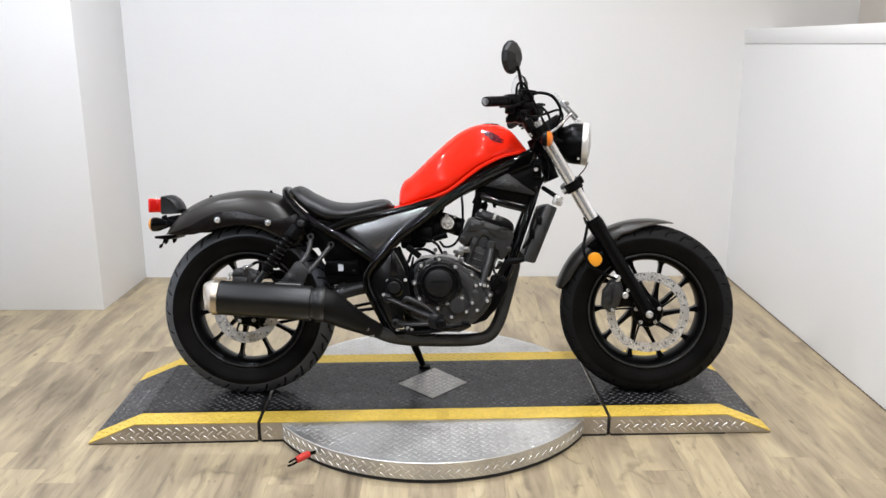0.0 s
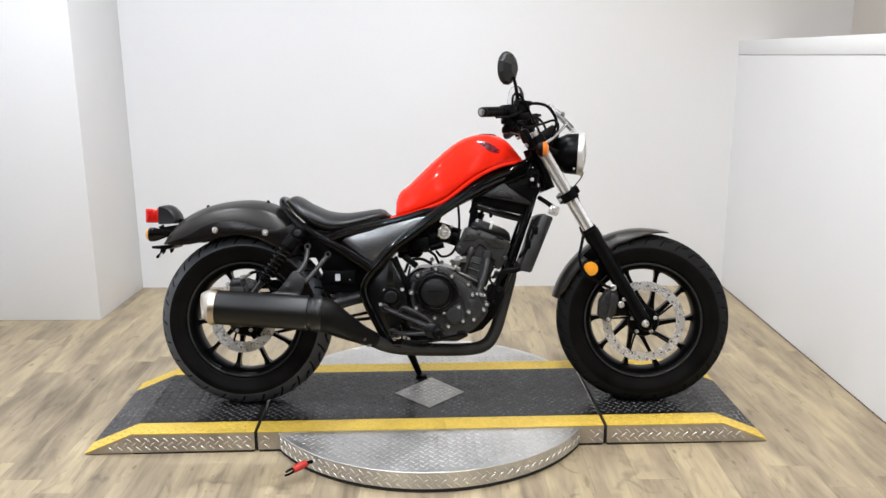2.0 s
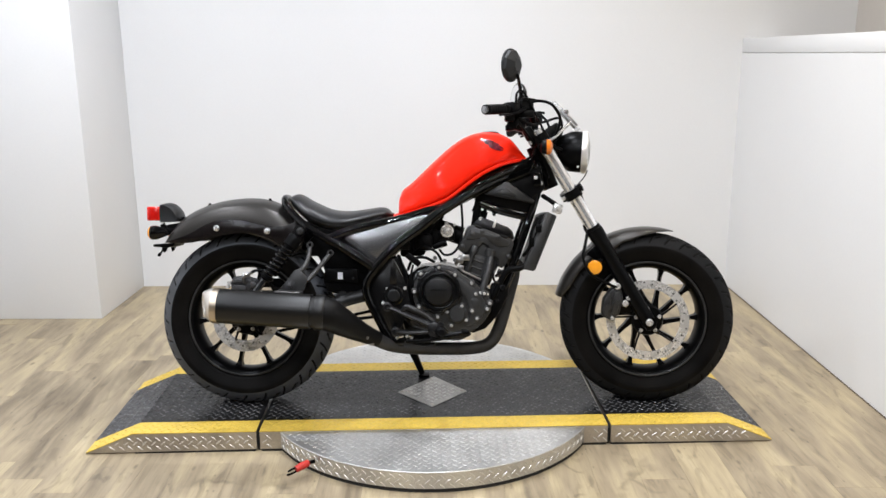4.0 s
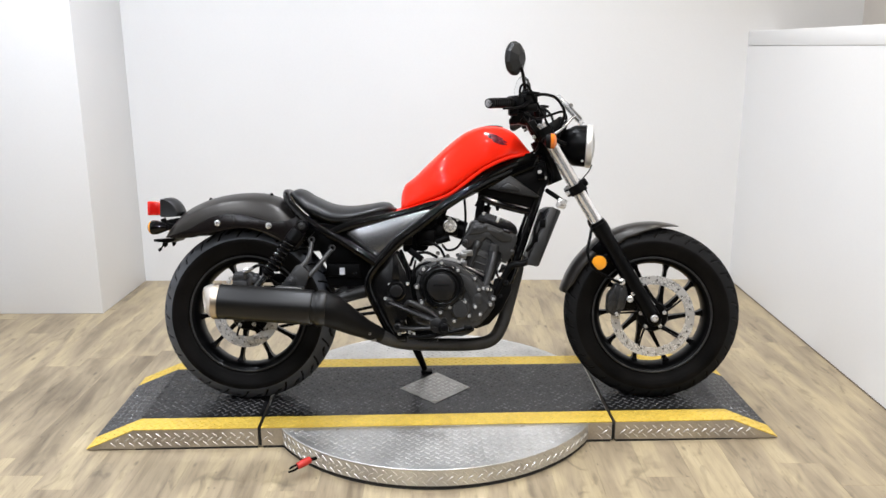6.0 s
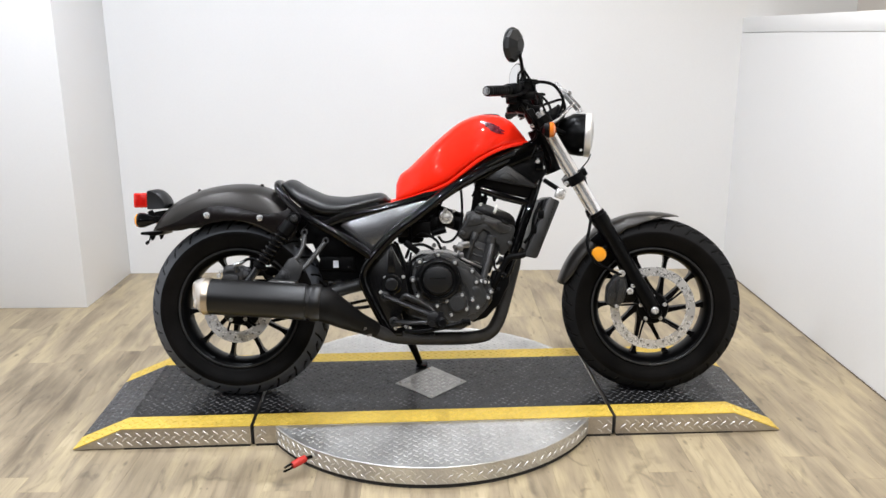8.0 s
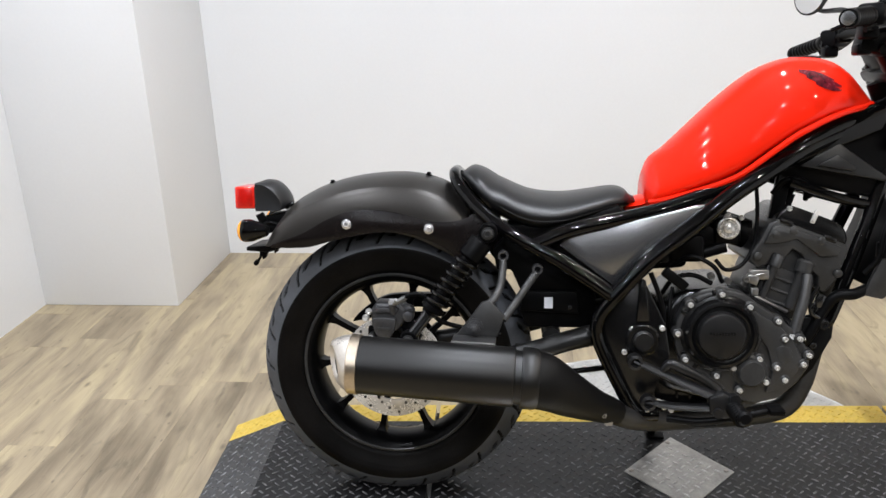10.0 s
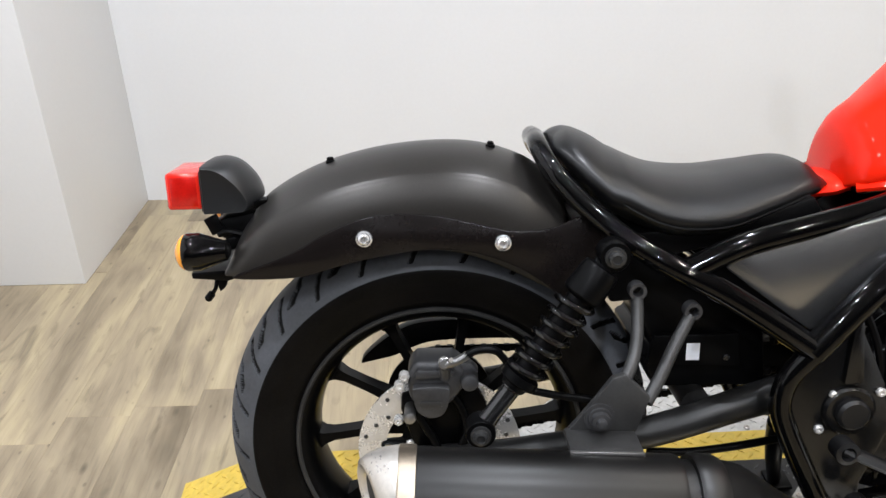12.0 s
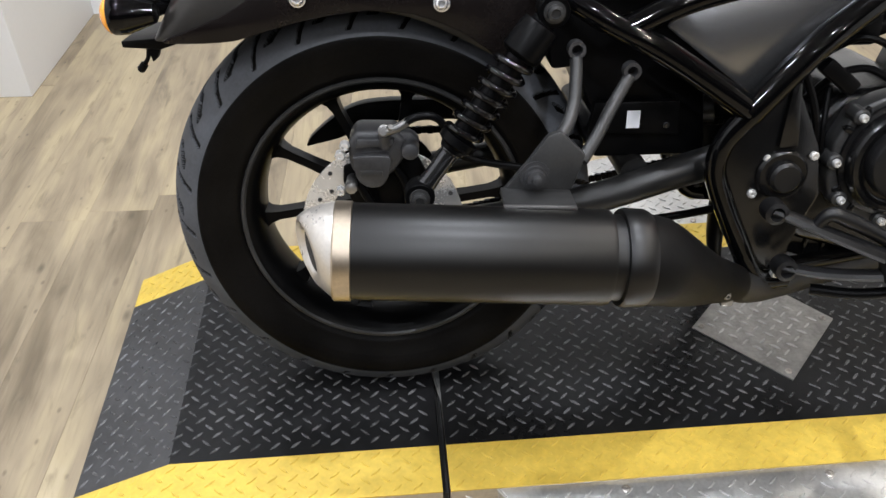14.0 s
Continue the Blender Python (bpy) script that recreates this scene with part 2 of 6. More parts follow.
VINYL = surface("black_seat_vinyl", (0.0052, 0.0052, 0.0058), 0.36, vary=0.15, scale=10, fine=420, bump=0.18, rough_vary=0.05, spec=0.40)
PLASTIC = surface("black_plastic", (0.0028, 0.0028, 0.0031), 0.38, vary=0.15, scale=16, fine=260, bump=0.06, spec=0.08)
CHROME = surface("chrome", (0.86, 0.86, 0.87), 0.10, 0.75, vary=0.03, scale=20, fine=200, bump=0.0, rough_vary=0.03)
BRUSHED = surface("brushed_steel", (0.70, 0.66, 0.61), 0.30, 0.7, vary=0.10, scale=16, fine=240, bump=0.05)
DISC_STEEL = surface("brake_disc_steel", (0.78, 0.775, 0.77), 0.27, 0.65, vary=0.08, scale=30, fine=300, bump=0.05)
DARK_STEEL = surface("dull_steel", (0.30, 0.295, 0.29), 0.32, 0.9, vary=0.08, scale=40, fine=240, bump=0.03)
DARK_CHROME = surface("dark_chromed_steel", (0.085, 0.085, 0.088), 0.16, 0.9, vary=0.1, scale=30, fine=240, bump=0.02, rough_vary=0.05)
SILVER = surface("zinc_plated_steel", (0.78, 0.77, 0.75), 0.28, 0.6, vary=0.06, scale=60, fine=300, bump=0.0)
RIM_METAL = surface("satin_headlight_rim", (0.74, 0.735, 0.72), 0.34, 0.55, vary=0.02, scale=20, fine=200, bump=0.0, rough_vary=0.03)
MUFFLER = surface("matt_black_muffler_coat", (0.0030, 0.0028, 0.0027), 0.37, vary=0.2, scale=7, fine=260, bump=0.04, rough_vary=0.04, spec=0.40)
CONE_BLACK = surface("dull_black_exhaust_coat", (0.0030, 0.0028, 0.0027), 0.50, vary=0.2, scale=7, fine=260, bump=0.05, spec=0.14)
PIPE = surface("heat_dulled_header", (0.028, 0.027, 0.026), 0.48, 0.3, vary=0.3, scale=16, fine=160, bump=0.1)
AMBER = surface("amber_lens", (0.85, 0.33, 0.02), 0.15, vary=0.05, scale=30, fine=300, bump=0.0, coat=0.6)
ORANGE = surface("orange_signal_lens", (0.70, 0.175, 0.015), 0.15, vary=0.05, scale=30, fine=300, bump=0.0, coat=0.6)
RED_LENS = surface("red_lens", (0.72, 0.020, 0.010), 0.18, vary=0.10, scale=40, fine=300, bump=0.0, coat=0.3)
DEEP_RED = surface("deep_red_lens_edge", (0.50, 0.008, 0.005), 0.2, vary=0.15, scale=60, fine=300, bump=0.0, coat=0.3)
WHITE_STICKER = surface("white_sticker", (0.75, 0.77, 0.82), 0.5, vary=0.04)
SPRING_BLACK = surface("gloss_black_spring_paint", (0.002, 0.002, 0.0023), 0.08, vary=0.2, scale=30, fine=200, bump=0.0, rough_vary=0.02, spec=0.5)
BADGE = surface("dark_tank_badge", (0.13, 0.007, 0.016), 0.25, vary=0.45, scale=60, bump=0.0, coat=0.4)
SCREEN = clear("clear_fly_screen", (0.55, 0.56, 0.57), 0.12, 0.5)
SCREEN.node_tree.nodes["Principled BSDF"].inputs["Transmission Weight"].default_value = 0.0
SCREEN.node_tree.nodes["Principled BSDF"].inputs["Alpha"].default_value = 0.35
GLASS = clear("headlight_glass", (0.95, 0.96, 0.97), 0.03, 0.06)
m, n, l, b = nodes_of("mirror_glass")
b.inputs["Base Color"].default_value, b.inputs["Metallic"].default_value, b.inputs["Roughness"].default_value = (0.9, 0.9, 0.9, 1), 1, 0.01
MIRROR = m
m, n, l, b = nodes_of("lamp_diffuser")
b.inputs["Base Color"].default_value = (0.9, 0.9, 0.88, 1)
b.inputs["Emission Color"].default_value, b.inputs["Emission Strength"].default_value = (1.0, 0.97, 0.93, 1), 25.0
DIFFUSER = m

# ---- shapes ----


def part(name, bm, material, parent=None, label="", sharp=38):
    """Links a bmesh as one mesh object under a thing or a part."""
    bmesh.ops.recalc_face_normals(bm, faces=bm.faces)
    me = bpy.data.meshes.new(name)
    bm.to_mesh(me)
    bm.free()
    return mesh_part(name, me, material, parent, label, sharp)


def mesh_part(name, me, material, parent=None, label="", sharp=38):
    if not me.materials:
        for one in material if isinstance(material, (list, tuple)) else (material,):
            me.materials.append(one)
        me.polygons.foreach_set("use_smooth", [True] * len(me.polygons))
        me.set_sharp_from_angle(angle=radians(sharp))
    ob = new(name, me)
    if parent:
        ob.parent = parent
    if label:
        tagged(ob, label)
    return ob


def islands(name, bm, material, parent, label="", sharp=38):
    """Links each connected piece of a bmesh as a part of its own."""
    left, out = set(bm.verts), []
    while left:
        heap, found = [left.pop()], []
        while heap:
            one = heap.pop()
            found.append(one)
            for edge in one.link_edges:
                other = edge.other_vert(one)
                if other in left:
                    left.remove(other)
                    heap.append(other)
        made, piece = {}, bmesh.new()
        for one in found:
            made[one] = piece.verts.new(one.co)
        for face in {f for one in found for f in one.link_faces}:
            piece.faces.new([made[one] for one in face.verts])
        out.append(part(name, piece, material, parent, label, sharp))
    bm.free()
    return out


def loft(bm, rings, cap=True, around=True):
    """Skins rings of equally many points."""
    made = [[bm.verts.new(p) for p in ring] for ring in rings]
    for a, b in zip(made, made[1:]):
        for i in range(len(a) if around else len(a) - 1):
            j = (i + 1) % len(a)
            bm.faces.new((a[i], a[j], b[j], b[i]))
    if cap and around:
        bm.faces.new(made[0])
        bm.faces.new(made[-1])
    return bm


def frame_of(axis):
    a = Vector(axis).normalized()
    u = a.cross(Vector((0, 0, 1)) if abs(a.z) < 0.9 else Vector((1, 0, 0))).normalized()
    return a, u, a.cross(u)


def lathe(bm, profile, origin, axis, seg=32, closed=False):
    """Turns (along, radius) pairs round an axis."""
    a, u, v = frame_of(axis)
    o = Vector(origin)
    rings = []
    for s, r in profile:
        rings.append([o + a * s + (u * math.cos(2 * math.pi * k / seg) + v * math.sin(2 * math.pi * k / seg)) * max(r, 1e-4) for k in range(seg)])
    if closed:
        rings.append(rings[0])
        loft(bm, rings, cap=False)
        bmesh.ops.remove_doubles(bm, verts=bm.verts, dist=1e-6)
    else:
        loft(bm, rings)
    return bm


def spline(points, steps=6):
    """A smooth line through the points."""
    p = [Vector(q) for q in points]
    p = [2 * p[0] - p[1], *p, 2 * p[-1] - p[-2]]
    out = []
    for i in range(1, len(p) - 2):
        for k in range(steps):
            t = k / steps
            out.append(0.5 * (2 * p[i] + (p[i + 1] - p[i - 1]) * t + (2 * p[i - 1] - 5 * p[i] + 4 * p[i + 1] - p[i + 2]) * t * t
                              + (3 * p[i] - p[i - 1] - 3 * p[i + 1] + p[i + 2]) * t ** 3))
    out.append(p[-2])
    return out


def tube(bm, points, radius, seg=12, steps=6, flat=1.0):
    """A round bar along a smooth line; radius is one number or one for each point."""
    line = spline(points, steps) if steps > 1 else [Vector(q) for q in points]
    many = radius if isinstance(radius, (list, tuple)) else [radius] * len(points)
    n = len(line) - 1
    _, u, _ = frame_of(line[1] - line[0])
    rings = []
    for i, c in enumerate(line):
        d = (line[min(i + 1, n)] - line[max(i - 1, 0)]).normalized()
        u = (u - d * u.dot(d)).normalized()
        v = d.cross(u)
        s = i / n * (len(many) - 1)
        k = min(int(s), len(many) - 2)
        r = many[k] + (many[k + 1] - many[k]) * (s - k)
        rings.append([c + (u * math.cos(2 * math.pi * j / seg) + v * math.sin(2 * math.pi * j / seg) * flat) * r for j in range(seg)])
    return loft(bm, rings)


def prism(bm, outline, y0, y1, bevel=0.0, seg=2):
    """A plate with the outline (x, z) from y0 to y1."""
    fresh = bmesh.new()
    a, b = [fresh.verts.new((x, y0, z)) for x, z in outline], [fresh.verts.new((x, y1, z)) for x, z in outline]
    fresh.faces.new(a), fresh.faces.new(b)
    for i in range(len(a)):
        j = (i + 1) % len(a)
        fresh.faces.new((a[i], a[j], b[j], b[i]))
    return add(bm, fresh, bevel, seg)


def add(bm, fresh, bevel=0.0, seg=2, m=None):
    bmesh.ops.recalc_face_normals(fresh, faces=fresh.faces)
    if bevel:
        bmesh.ops.bevel(fresh, geom=list(fresh.edges), offset=bevel, segments=seg, profile=0.5, affect="EDGES", clamp_overlap=True)
    if m:
        fresh.transform(m)
    me = bpy.data.meshes.new("piece")
    fresh.to_mesh(me)
    fresh.free()
    bm.from_mesh(me)
    bpy.data.meshes.remove(me)
    return bm


def box(bm, centre, size, bevel=0.0, turn=None, seg=2):
    fresh = bmesh.new()
    bmesh.ops.create_cube(fresh, size=1.0)
    fresh.transform(Matrix.Diagonal((*size, 1)))
    return add(bm, fresh, bevel, seg, Matrix.Translation(centre) @ (turn or Matrix()))


def rod(bm, a, b, r, seg=12, r2=None):
    a, b = Vector(a), Vector(b)
    return lathe(bm, [(0, r), ((b - a).length, r2 or r)], a, b - a, seg)


def bolt(bm, at, axis=(0, -1, 0), r=0.007, h=0.006, seg=8):
    return lathe(bm, [(-0.002, r), (h * 0.7, r), (h, r * 0.75), (h, r * 0.4), (h * 0.6, r * 0.35)], at, axis, seg)


def between(table, x):
    """Smooth look-up in rows of (x, a, b, ...)."""
    k = max(0, min(len(table) - 2, sum(1 for row in table[1:] if row[0] <= x)))
    p, q = table[k], table[k + 1]
    o, r = table[max(0, k - 1)], table[min(len(table) - 1, k + 2)]
    h = q[0] - p[0]
    t = min(1.0, max(0.0, (x - p[0]) / h))
    out = []
    for i in range(1, len(p)):
        m0 = (q[i] - o[i]) / (q[0] - o[0]) * h
        m1 = (r[i] - p[i]) / (r[0] - p[0]) * h
        out.append((2 * t ** 3 - 3 * t * t + 1) * p[i] + (t ** 3 - 2 * t * t + t) * m0 + (3 * t * t - 2 * t ** 3) * q[i] + (t ** 3 - t * t) * m1)
    return out


def rounded(outline, steps=3):
    """A smooth closed outline through the points."""
    many = [Vector((x, 0, z)) for x, z in outline]
    loop = spline([many[-1], *many, many[0], many[1]], steps)
    inner = loop[steps:-steps - 1]
    return [(p.x, p.z) for p in inner]


# ---- room ----
LEFT, RIGHT, BACK, FRONT = -2.33, 1.725, 1.768, -8.5
FAR_W, FAR_E = -6.0, 5.0


def room_piece(name, u, v, z, material, kind="structure", bevel=0.0, label=""):
    bm = box(bmesh.new(), ((u[0] + u[1]) / 2, (v[0] + v[1]) / 2, (z[0] + z[1]) / 2), (u[1] - u[0], v[1] - v[0], z[1] - z[0]), bevel)
    ob = part(name, bm, material, label=label)
    ob.matrix_world = ROOM
    return tagged(ob, kind=kind)


room_piece("wall_north", (LEFT - 0.15, RIGHT + 0.62), (BACK, BACK + 0.15), (0, CEILING), WALL, label="smooth white painted back wall behind the motorcycle")
room_piece("wall_west", (LEFT - 0.15, LEFT), (-1.6, BACK), (0, CEILING), WALL, label="smooth white painted side wall")
room_piece("wall_east", (RIGHT, RIGHT + 0.15), (-2.2, BACK), (0, 1.350), WALL, label="white painted half-height partition wall")
room_piece("trim", (RIGHT - 0.003, RIGHT + 0.165), (-2.21, BACK), (1.352, 1.43), WALL, bevel=0.004, label="white painted cap along the top of the partition")
room_piece("wall_east_upper", (RIGHT + 0.62, RIGHT + 0.77), (-2.2, BACK + 0.15), (0, CEILING), BEIGE, label="plain beige wall beyond the partition")
# thin dark strip draws the shadow gap where partition meets floor
room_piece("trim", (RIGHT - 0.005, RIGHT), (-2.2, BACK), (0.0005, 0.003), JOINT, label="dark strip for the shadow gap between partition and floor")
room_piece("wall_pillar", (LEFT, -1.763), (1.143, BACK), (0, CEILING), WALL, bevel=0.004, label="white boxed-out pillar in the room corner")
# unseen walls, added to close the room and keep reflections dark
room_piece("wall_south", (FAR_W, FAR_E), (FRONT - 0.15, FRONT), (0, CEILING), DARK_WALL, label="unseen dark wall added to darken reflections")
room_piece("wall_far_west", (FAR_W - 0.15, FAR_W), (FRONT, -1.6), (0, CEILING), DARK_WALL, label="unseen dark wall added to darken reflections")
room_piece("wall_far_east", (FAR_E, FAR_E + 0.15), (FRONT, -2.2), (0, CEILING), DARK_WALL, label="unseen dark wall added to darken reflections")
room_piece("wall_return_west", (FAR_W, LEFT - 0.15), (-1.6, -1.45), (0, CEILING), DARK_WALL, label="unseen dark wall added to darken reflections")
room_piece("wall_return_east", (RIGHT + 0.77, FAR_E), (-2.2, -2.05), (0, CEILING), DARK_WALL, label="unseen dark wall added to darken reflections")
room_piece("ceiling", (FAR_W - 0.15, FAR_E + 0.15), (FRONT - 0.15, BACK + 0.15), (CEILING, CEILING + 0.12), CEIL, label="plain grey showroom ceiling")
room_piece("floor", (FAR_W - 0.15, FAR_E + 0.15), (FRONT - 0.15, BACK + 0.15), (-0.12, -0.006), PLANK, label="vinyl plank floor in weathered oak print")

for u, v, watts in LAMPS:
    bm = lathe(bmesh.new(), [(0, 0.07), (0.03, 0.07), (0.036, 0.064), (0.036, 0.052), (0.012, 0.05)], (0, 0, 0), (0, 0, -1), 32)
    fixture = part("ceiling_lamp", bm, CEIL)
    fixture.matrix_world = ROOM @ pose(u, v, CEILING)
    tagged(fixture, "round white ceiling lamp with a bright diffuser", "lamp", "ceiling lamps")
    part("diffuser", lathe(bmesh.new(), [(0.016, 0.048), (0.02, 0.044)], (0, 0, 0), (0, 0, -1), 24), DIFFUSER, fixture)

# ---- turntable and ramps ----
TOP, HALF, STRIPE, DISC_R = 0.075, 0.315, 0.229, 0.62
SEAM_W, SEAM_E, CREST, TIP = -0.612, 0.622, 1.045, 1.212


def deck_height(x):
    return TOP if abs(x) <= CREST else TOP - (TOP - 0.006) * (abs(x) - CREST) / (TIP - CREST)


def tread_bars(name, spots, material, parent, height, length=0.0235, width=0.0050, rise=0.0021):
    """Raised lozenges of tread plate, turned by 45 degrees in turn. spots: (place, along, up) with a turn each."""
    verts, faces = [], []
    ring = [(-0.5, 0), (-0.22, -0.5), (0.22, -0.5), (0.5, 0), (0.22, 0.5), (-0.22, 0.5)]
    for place, along, up, turn in spots:
        side = up.cross(along)
        d = along * math.cos(turn) + side * math.sin(turn)
        s = up.cross(d)
        base = len(verts)
        for k, h in ((1.0, -0.0005), (0.55, rise)):
            for a, c in ring:
                verts.append(place + d * (a * length * k) + s * (c * width * k) + up * h)
        faces += [(base + i, base + (i + 1) % 6, base + 6 + (i + 1) % 6, base + 6 + i) for i in range(6)]
        faces.append(tuple(base + 6 + i for i in range(6)))
    me = bpy.data.meshes.new(name)
    me.from_pydata(verts, [], faces)
    ob = mesh_part(name, me, material, parent, sharp=25)
    return tagged(ob, "raised lozenge bars of tread plate", kind="stuff")


PITCH = 0.032


def grid_spots(x0, x1, y0, y1, lift, keep=lambda x, y: True):
    out = []
    for i in range(math.ceil(2 * x0 / PITCH), math.floor(2 * x1 / PITCH) + 1):
        for j in range(math.ceil(2 * y0 / PITCH), math.floor(2 * y1 / PITCH) + 1):
            x, y = i * PITCH / 2, j * PITCH / 2
            if (i + j) % 2 == 0 and x0 + 0.006 < x < x1 - 0.006 and y0 + 0.006 < y < y1 - 0.006 and keep(x, y):
                slope = 0 if abs(x) < CREST else -math.copysign((TOP - 0.006) / (TIP - CREST), x)
                along = Vector((1, 0, slope)).normalized()
                out.append((Vector((x, y, deck_height(x) + lift)), along, Vector((-along.z, 0, along.x)), radians(40 if i % 2 else -40)))
    return out


def skirt_spots(x0, x1, y):
    out = []
    for i in range(math.ceil(2 * x0 / PITCH), math.floor(2 * x1 / PITCH) + 1):
        for j in (0, 1, 2):
            x, z = i * PITCH / 2, 0.021 + j * PITCH / 2
            if (i + j) % 2 == 0 and z < deck_height(x) - 0.011 and x0 + 0.012 < x < x1 - 0.012:
                out.append((Vector((x, y, z)), Vector((1, 0, 0)), Vector((0, math.copysign(1, y), 0)), radians(40 if i % 2 else -40)))
    return out


def sheet(x0, x1, y0, y1, under, over):
    """A thin sheet lying on the deck and following its slopes."""
    xs = sorted({x for x in (x0, -CREST, CREST, x1) if x0 <= x <= x1})
    bm = bmesh.new()
    rings = [[(x, y0, deck_height(x) + under), (x, y1, deck_height(x) + under), (x, y1, deck_height(x) + over), (x, y0, deck_height(x) + over)] for x in xs]
    return loft(bm, rings)


def deck(thing, x0, x1, skirt_ranges):
    """Body, black sheet, yellow stripes and tread bars of one length of the track."""
    xs = [x for x in (x0, -CREST, CREST, x1) if x0 <= x <= x1]
    outline = [(x, 0.009 if abs(x) < CREST else 0.004) for x in (x0, x1)] + [(x, deck_height(x) - 0.002) for x in reversed(xs)]
    part("deck_body", prism(bmesh.new(), outline, -HALF, HALF), STEEL_EDGE, thing, "bare tread plate skirt")
    lo, hi = max(x0 + 0.004, -CREST), min(x1 - 0.004, CREST)
    # black foot: rubber, with the contact shadow on the floor drawn into it
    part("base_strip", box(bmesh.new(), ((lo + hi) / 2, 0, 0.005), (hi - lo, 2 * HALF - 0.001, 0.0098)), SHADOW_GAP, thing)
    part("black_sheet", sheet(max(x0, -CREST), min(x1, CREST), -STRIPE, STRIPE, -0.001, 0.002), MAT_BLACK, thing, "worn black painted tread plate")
    # the end slopes take a paler black than the flat track
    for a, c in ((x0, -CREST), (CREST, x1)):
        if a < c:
            part("slope_sheet", sheet(a, c, -STRIPE, STRIPE, -0.001, 0.002), MAT_SLOPE, thing, "paler black painted ramp slope")
    for y0, y1 in ((-HALF - 0.001, -STRIPE), (STRIPE, HALF + 0.001)):
        part("yellow_stripe", sheet(x0, x1, y0, y1, -0.001, 0.002), YELLOW, thing, "worn yellow painted edge stripe")
    tread_bars("tread_relief", grid_spots(x0, x1, -STRIPE, STRIPE, 0.002, lambda x, y: abs(x) / 0.145 + abs(y) / 0.155 > 1.05), BAR_BLACK, thing, 0.002)
    tread_bars("tread_relief", grid_spots(x0, x1, -HALF, -STRIPE, 0.002) + grid_spots(x0, x1, STRIPE, HALF, 0.002), YELLOW, thing, 0.002)
    spots = []
    for a, c in skirt_ranges:
        spots += skirt_spots(a, c, -HALF) + skirt_spots(a, c, HALF)
    tread_bars("tread_relief", spots, STEEL_BAR, thing, 0, 0.0285, 0.0056)


for side, x0, x1 in ((-1, -TIP, SEAM_W - 0.007), (1, SEAM_E + 0.007, TIP - 0.004)):
    ramp = new("ramp")
    ramp.location.y = -0.005
    tagged(ramp, "black tread-plate ramp with yellow edge stripes on the floor", "ramp", "ramps of the turntable")
    deck(ramp, x0, x1, [(x0, x1)])

turntable = new("turntable")
turntable.location.y = -0.005
tagged(turntable, "round aluminium tread-plate turntable with a black track across it", "turntable")
deck(turntable, SEAM_W + 0.005, SEAM_E - 0.005, [(SEAM_W, -0.55), (0.55, SEAM_E)])
bm = lathe(bmesh.new(), [(0.012, DISC_R - 0.004), (0.014, DISC_R), (TOP - 0.006, DISC_R), (TOP - 0.0035, DISC_R - 0.003)], (0, 0, 0), (0, 0, 1), 128)
part("disc", bm, ALU, turntable, "scuffed aluminium tread-plate disc", sharp=30)
# black ring doubles as rubber foot and painted contact shadow of the disc
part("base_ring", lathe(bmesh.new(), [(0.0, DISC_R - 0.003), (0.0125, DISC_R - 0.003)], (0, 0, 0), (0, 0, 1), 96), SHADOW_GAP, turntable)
rim_lip = lathe(bmesh.new(), [(TOP - 0.004, DISC_R - 0.002), (TOP - 0.002, DISC_R + 0.001), (TOP - 0.004, DISC_R + 0.0025), (TOP - 0.007, DISC_R + 0.001)], (0, 0, 0), (0, 0, 1), 128, closed=True)
part("rim_lip", rim_lip, ALU, turntable)
spots = [s for s in grid_spots(-DISC_R, DISC_R, -DISC_R, DISC_R, -0.0035, lambda x, y: abs(y) > HALF + 0.012 and math.hypot(x, y) < DISC_R - 0.014)]
tread_bars("tread_relief", spots, ALU, turntable, 0)
spots = []
for i in range(2 * int(math.pi * 2 * DISC_R / PITCH)):
    a = i * PITCH / 2 / DISC_R
    if abs(math.sin(a)) * DISC_R > HALF + 0.005:
        for j in (0, 1, 2):
            if (i + j) % 2 == 0:
                out = Vector((math.cos(a), math.sin(a), 0))
                spots.append((out * DISC_R + Vector((0, 0, 0.022 + j * PITCH / 2)), Vector((-out.y, out.x, 0)), out, radians(40 if i % 2 else -40)))
tread_bars("tread_relief", spots, STEEL_BAR, turntable, 0, 0.0285, 0.0056)
bm = bmesh.new()
loft(bm, [[(0.137, -0.003, z), (0.012, 0.150, z), (-0.132, -0.003, z), (0.0, -0.145, z)] for z in (TOP, TOP + 0.0045)])
part("diamond_plate", bm, ALU_DULL, turntable, "bare aluminium diamond-shaped inset plate")
tread_bars("tread_relief", [(s[0] + Vector((0, 0, 0.0025)), *s[1:]) for s in grid_spots(-0.14, 0.14, -0.15, 0.15, 0.002, lambda x, y: abs(x) / 0.138 + abs(y) / 0.148 < 0.86)], ALU, turntable, 0)
bm = bmesh.new()
for x, y in ((0.118, 0), (-0.114, 0), (0, 0.125), (0, -0.125)):
    bolt(bm, (x, y, TOP + 0.0045), (0, 0, 1), 0.006, 0.003)
for x in (-0.34, -0.02, 0.3):
    for y in (-0.332, 0.332):
        bolt(bm, (x, y, TOP - 0.0035), (0, 0, 1), 0.007, 0.003)
islands("rivet", bm, STEEL_EDGE, turntable)
lever = part("lock_lever", tube(bmesh.new(), [(-0.395, -0.489, 0.050), (-0.425, -0.509, 0.050), (-0.450, -0.534, 0.046)], 0.006, 8), SATIN_BLACK, turntable, "short lock lever with a red sleeve")
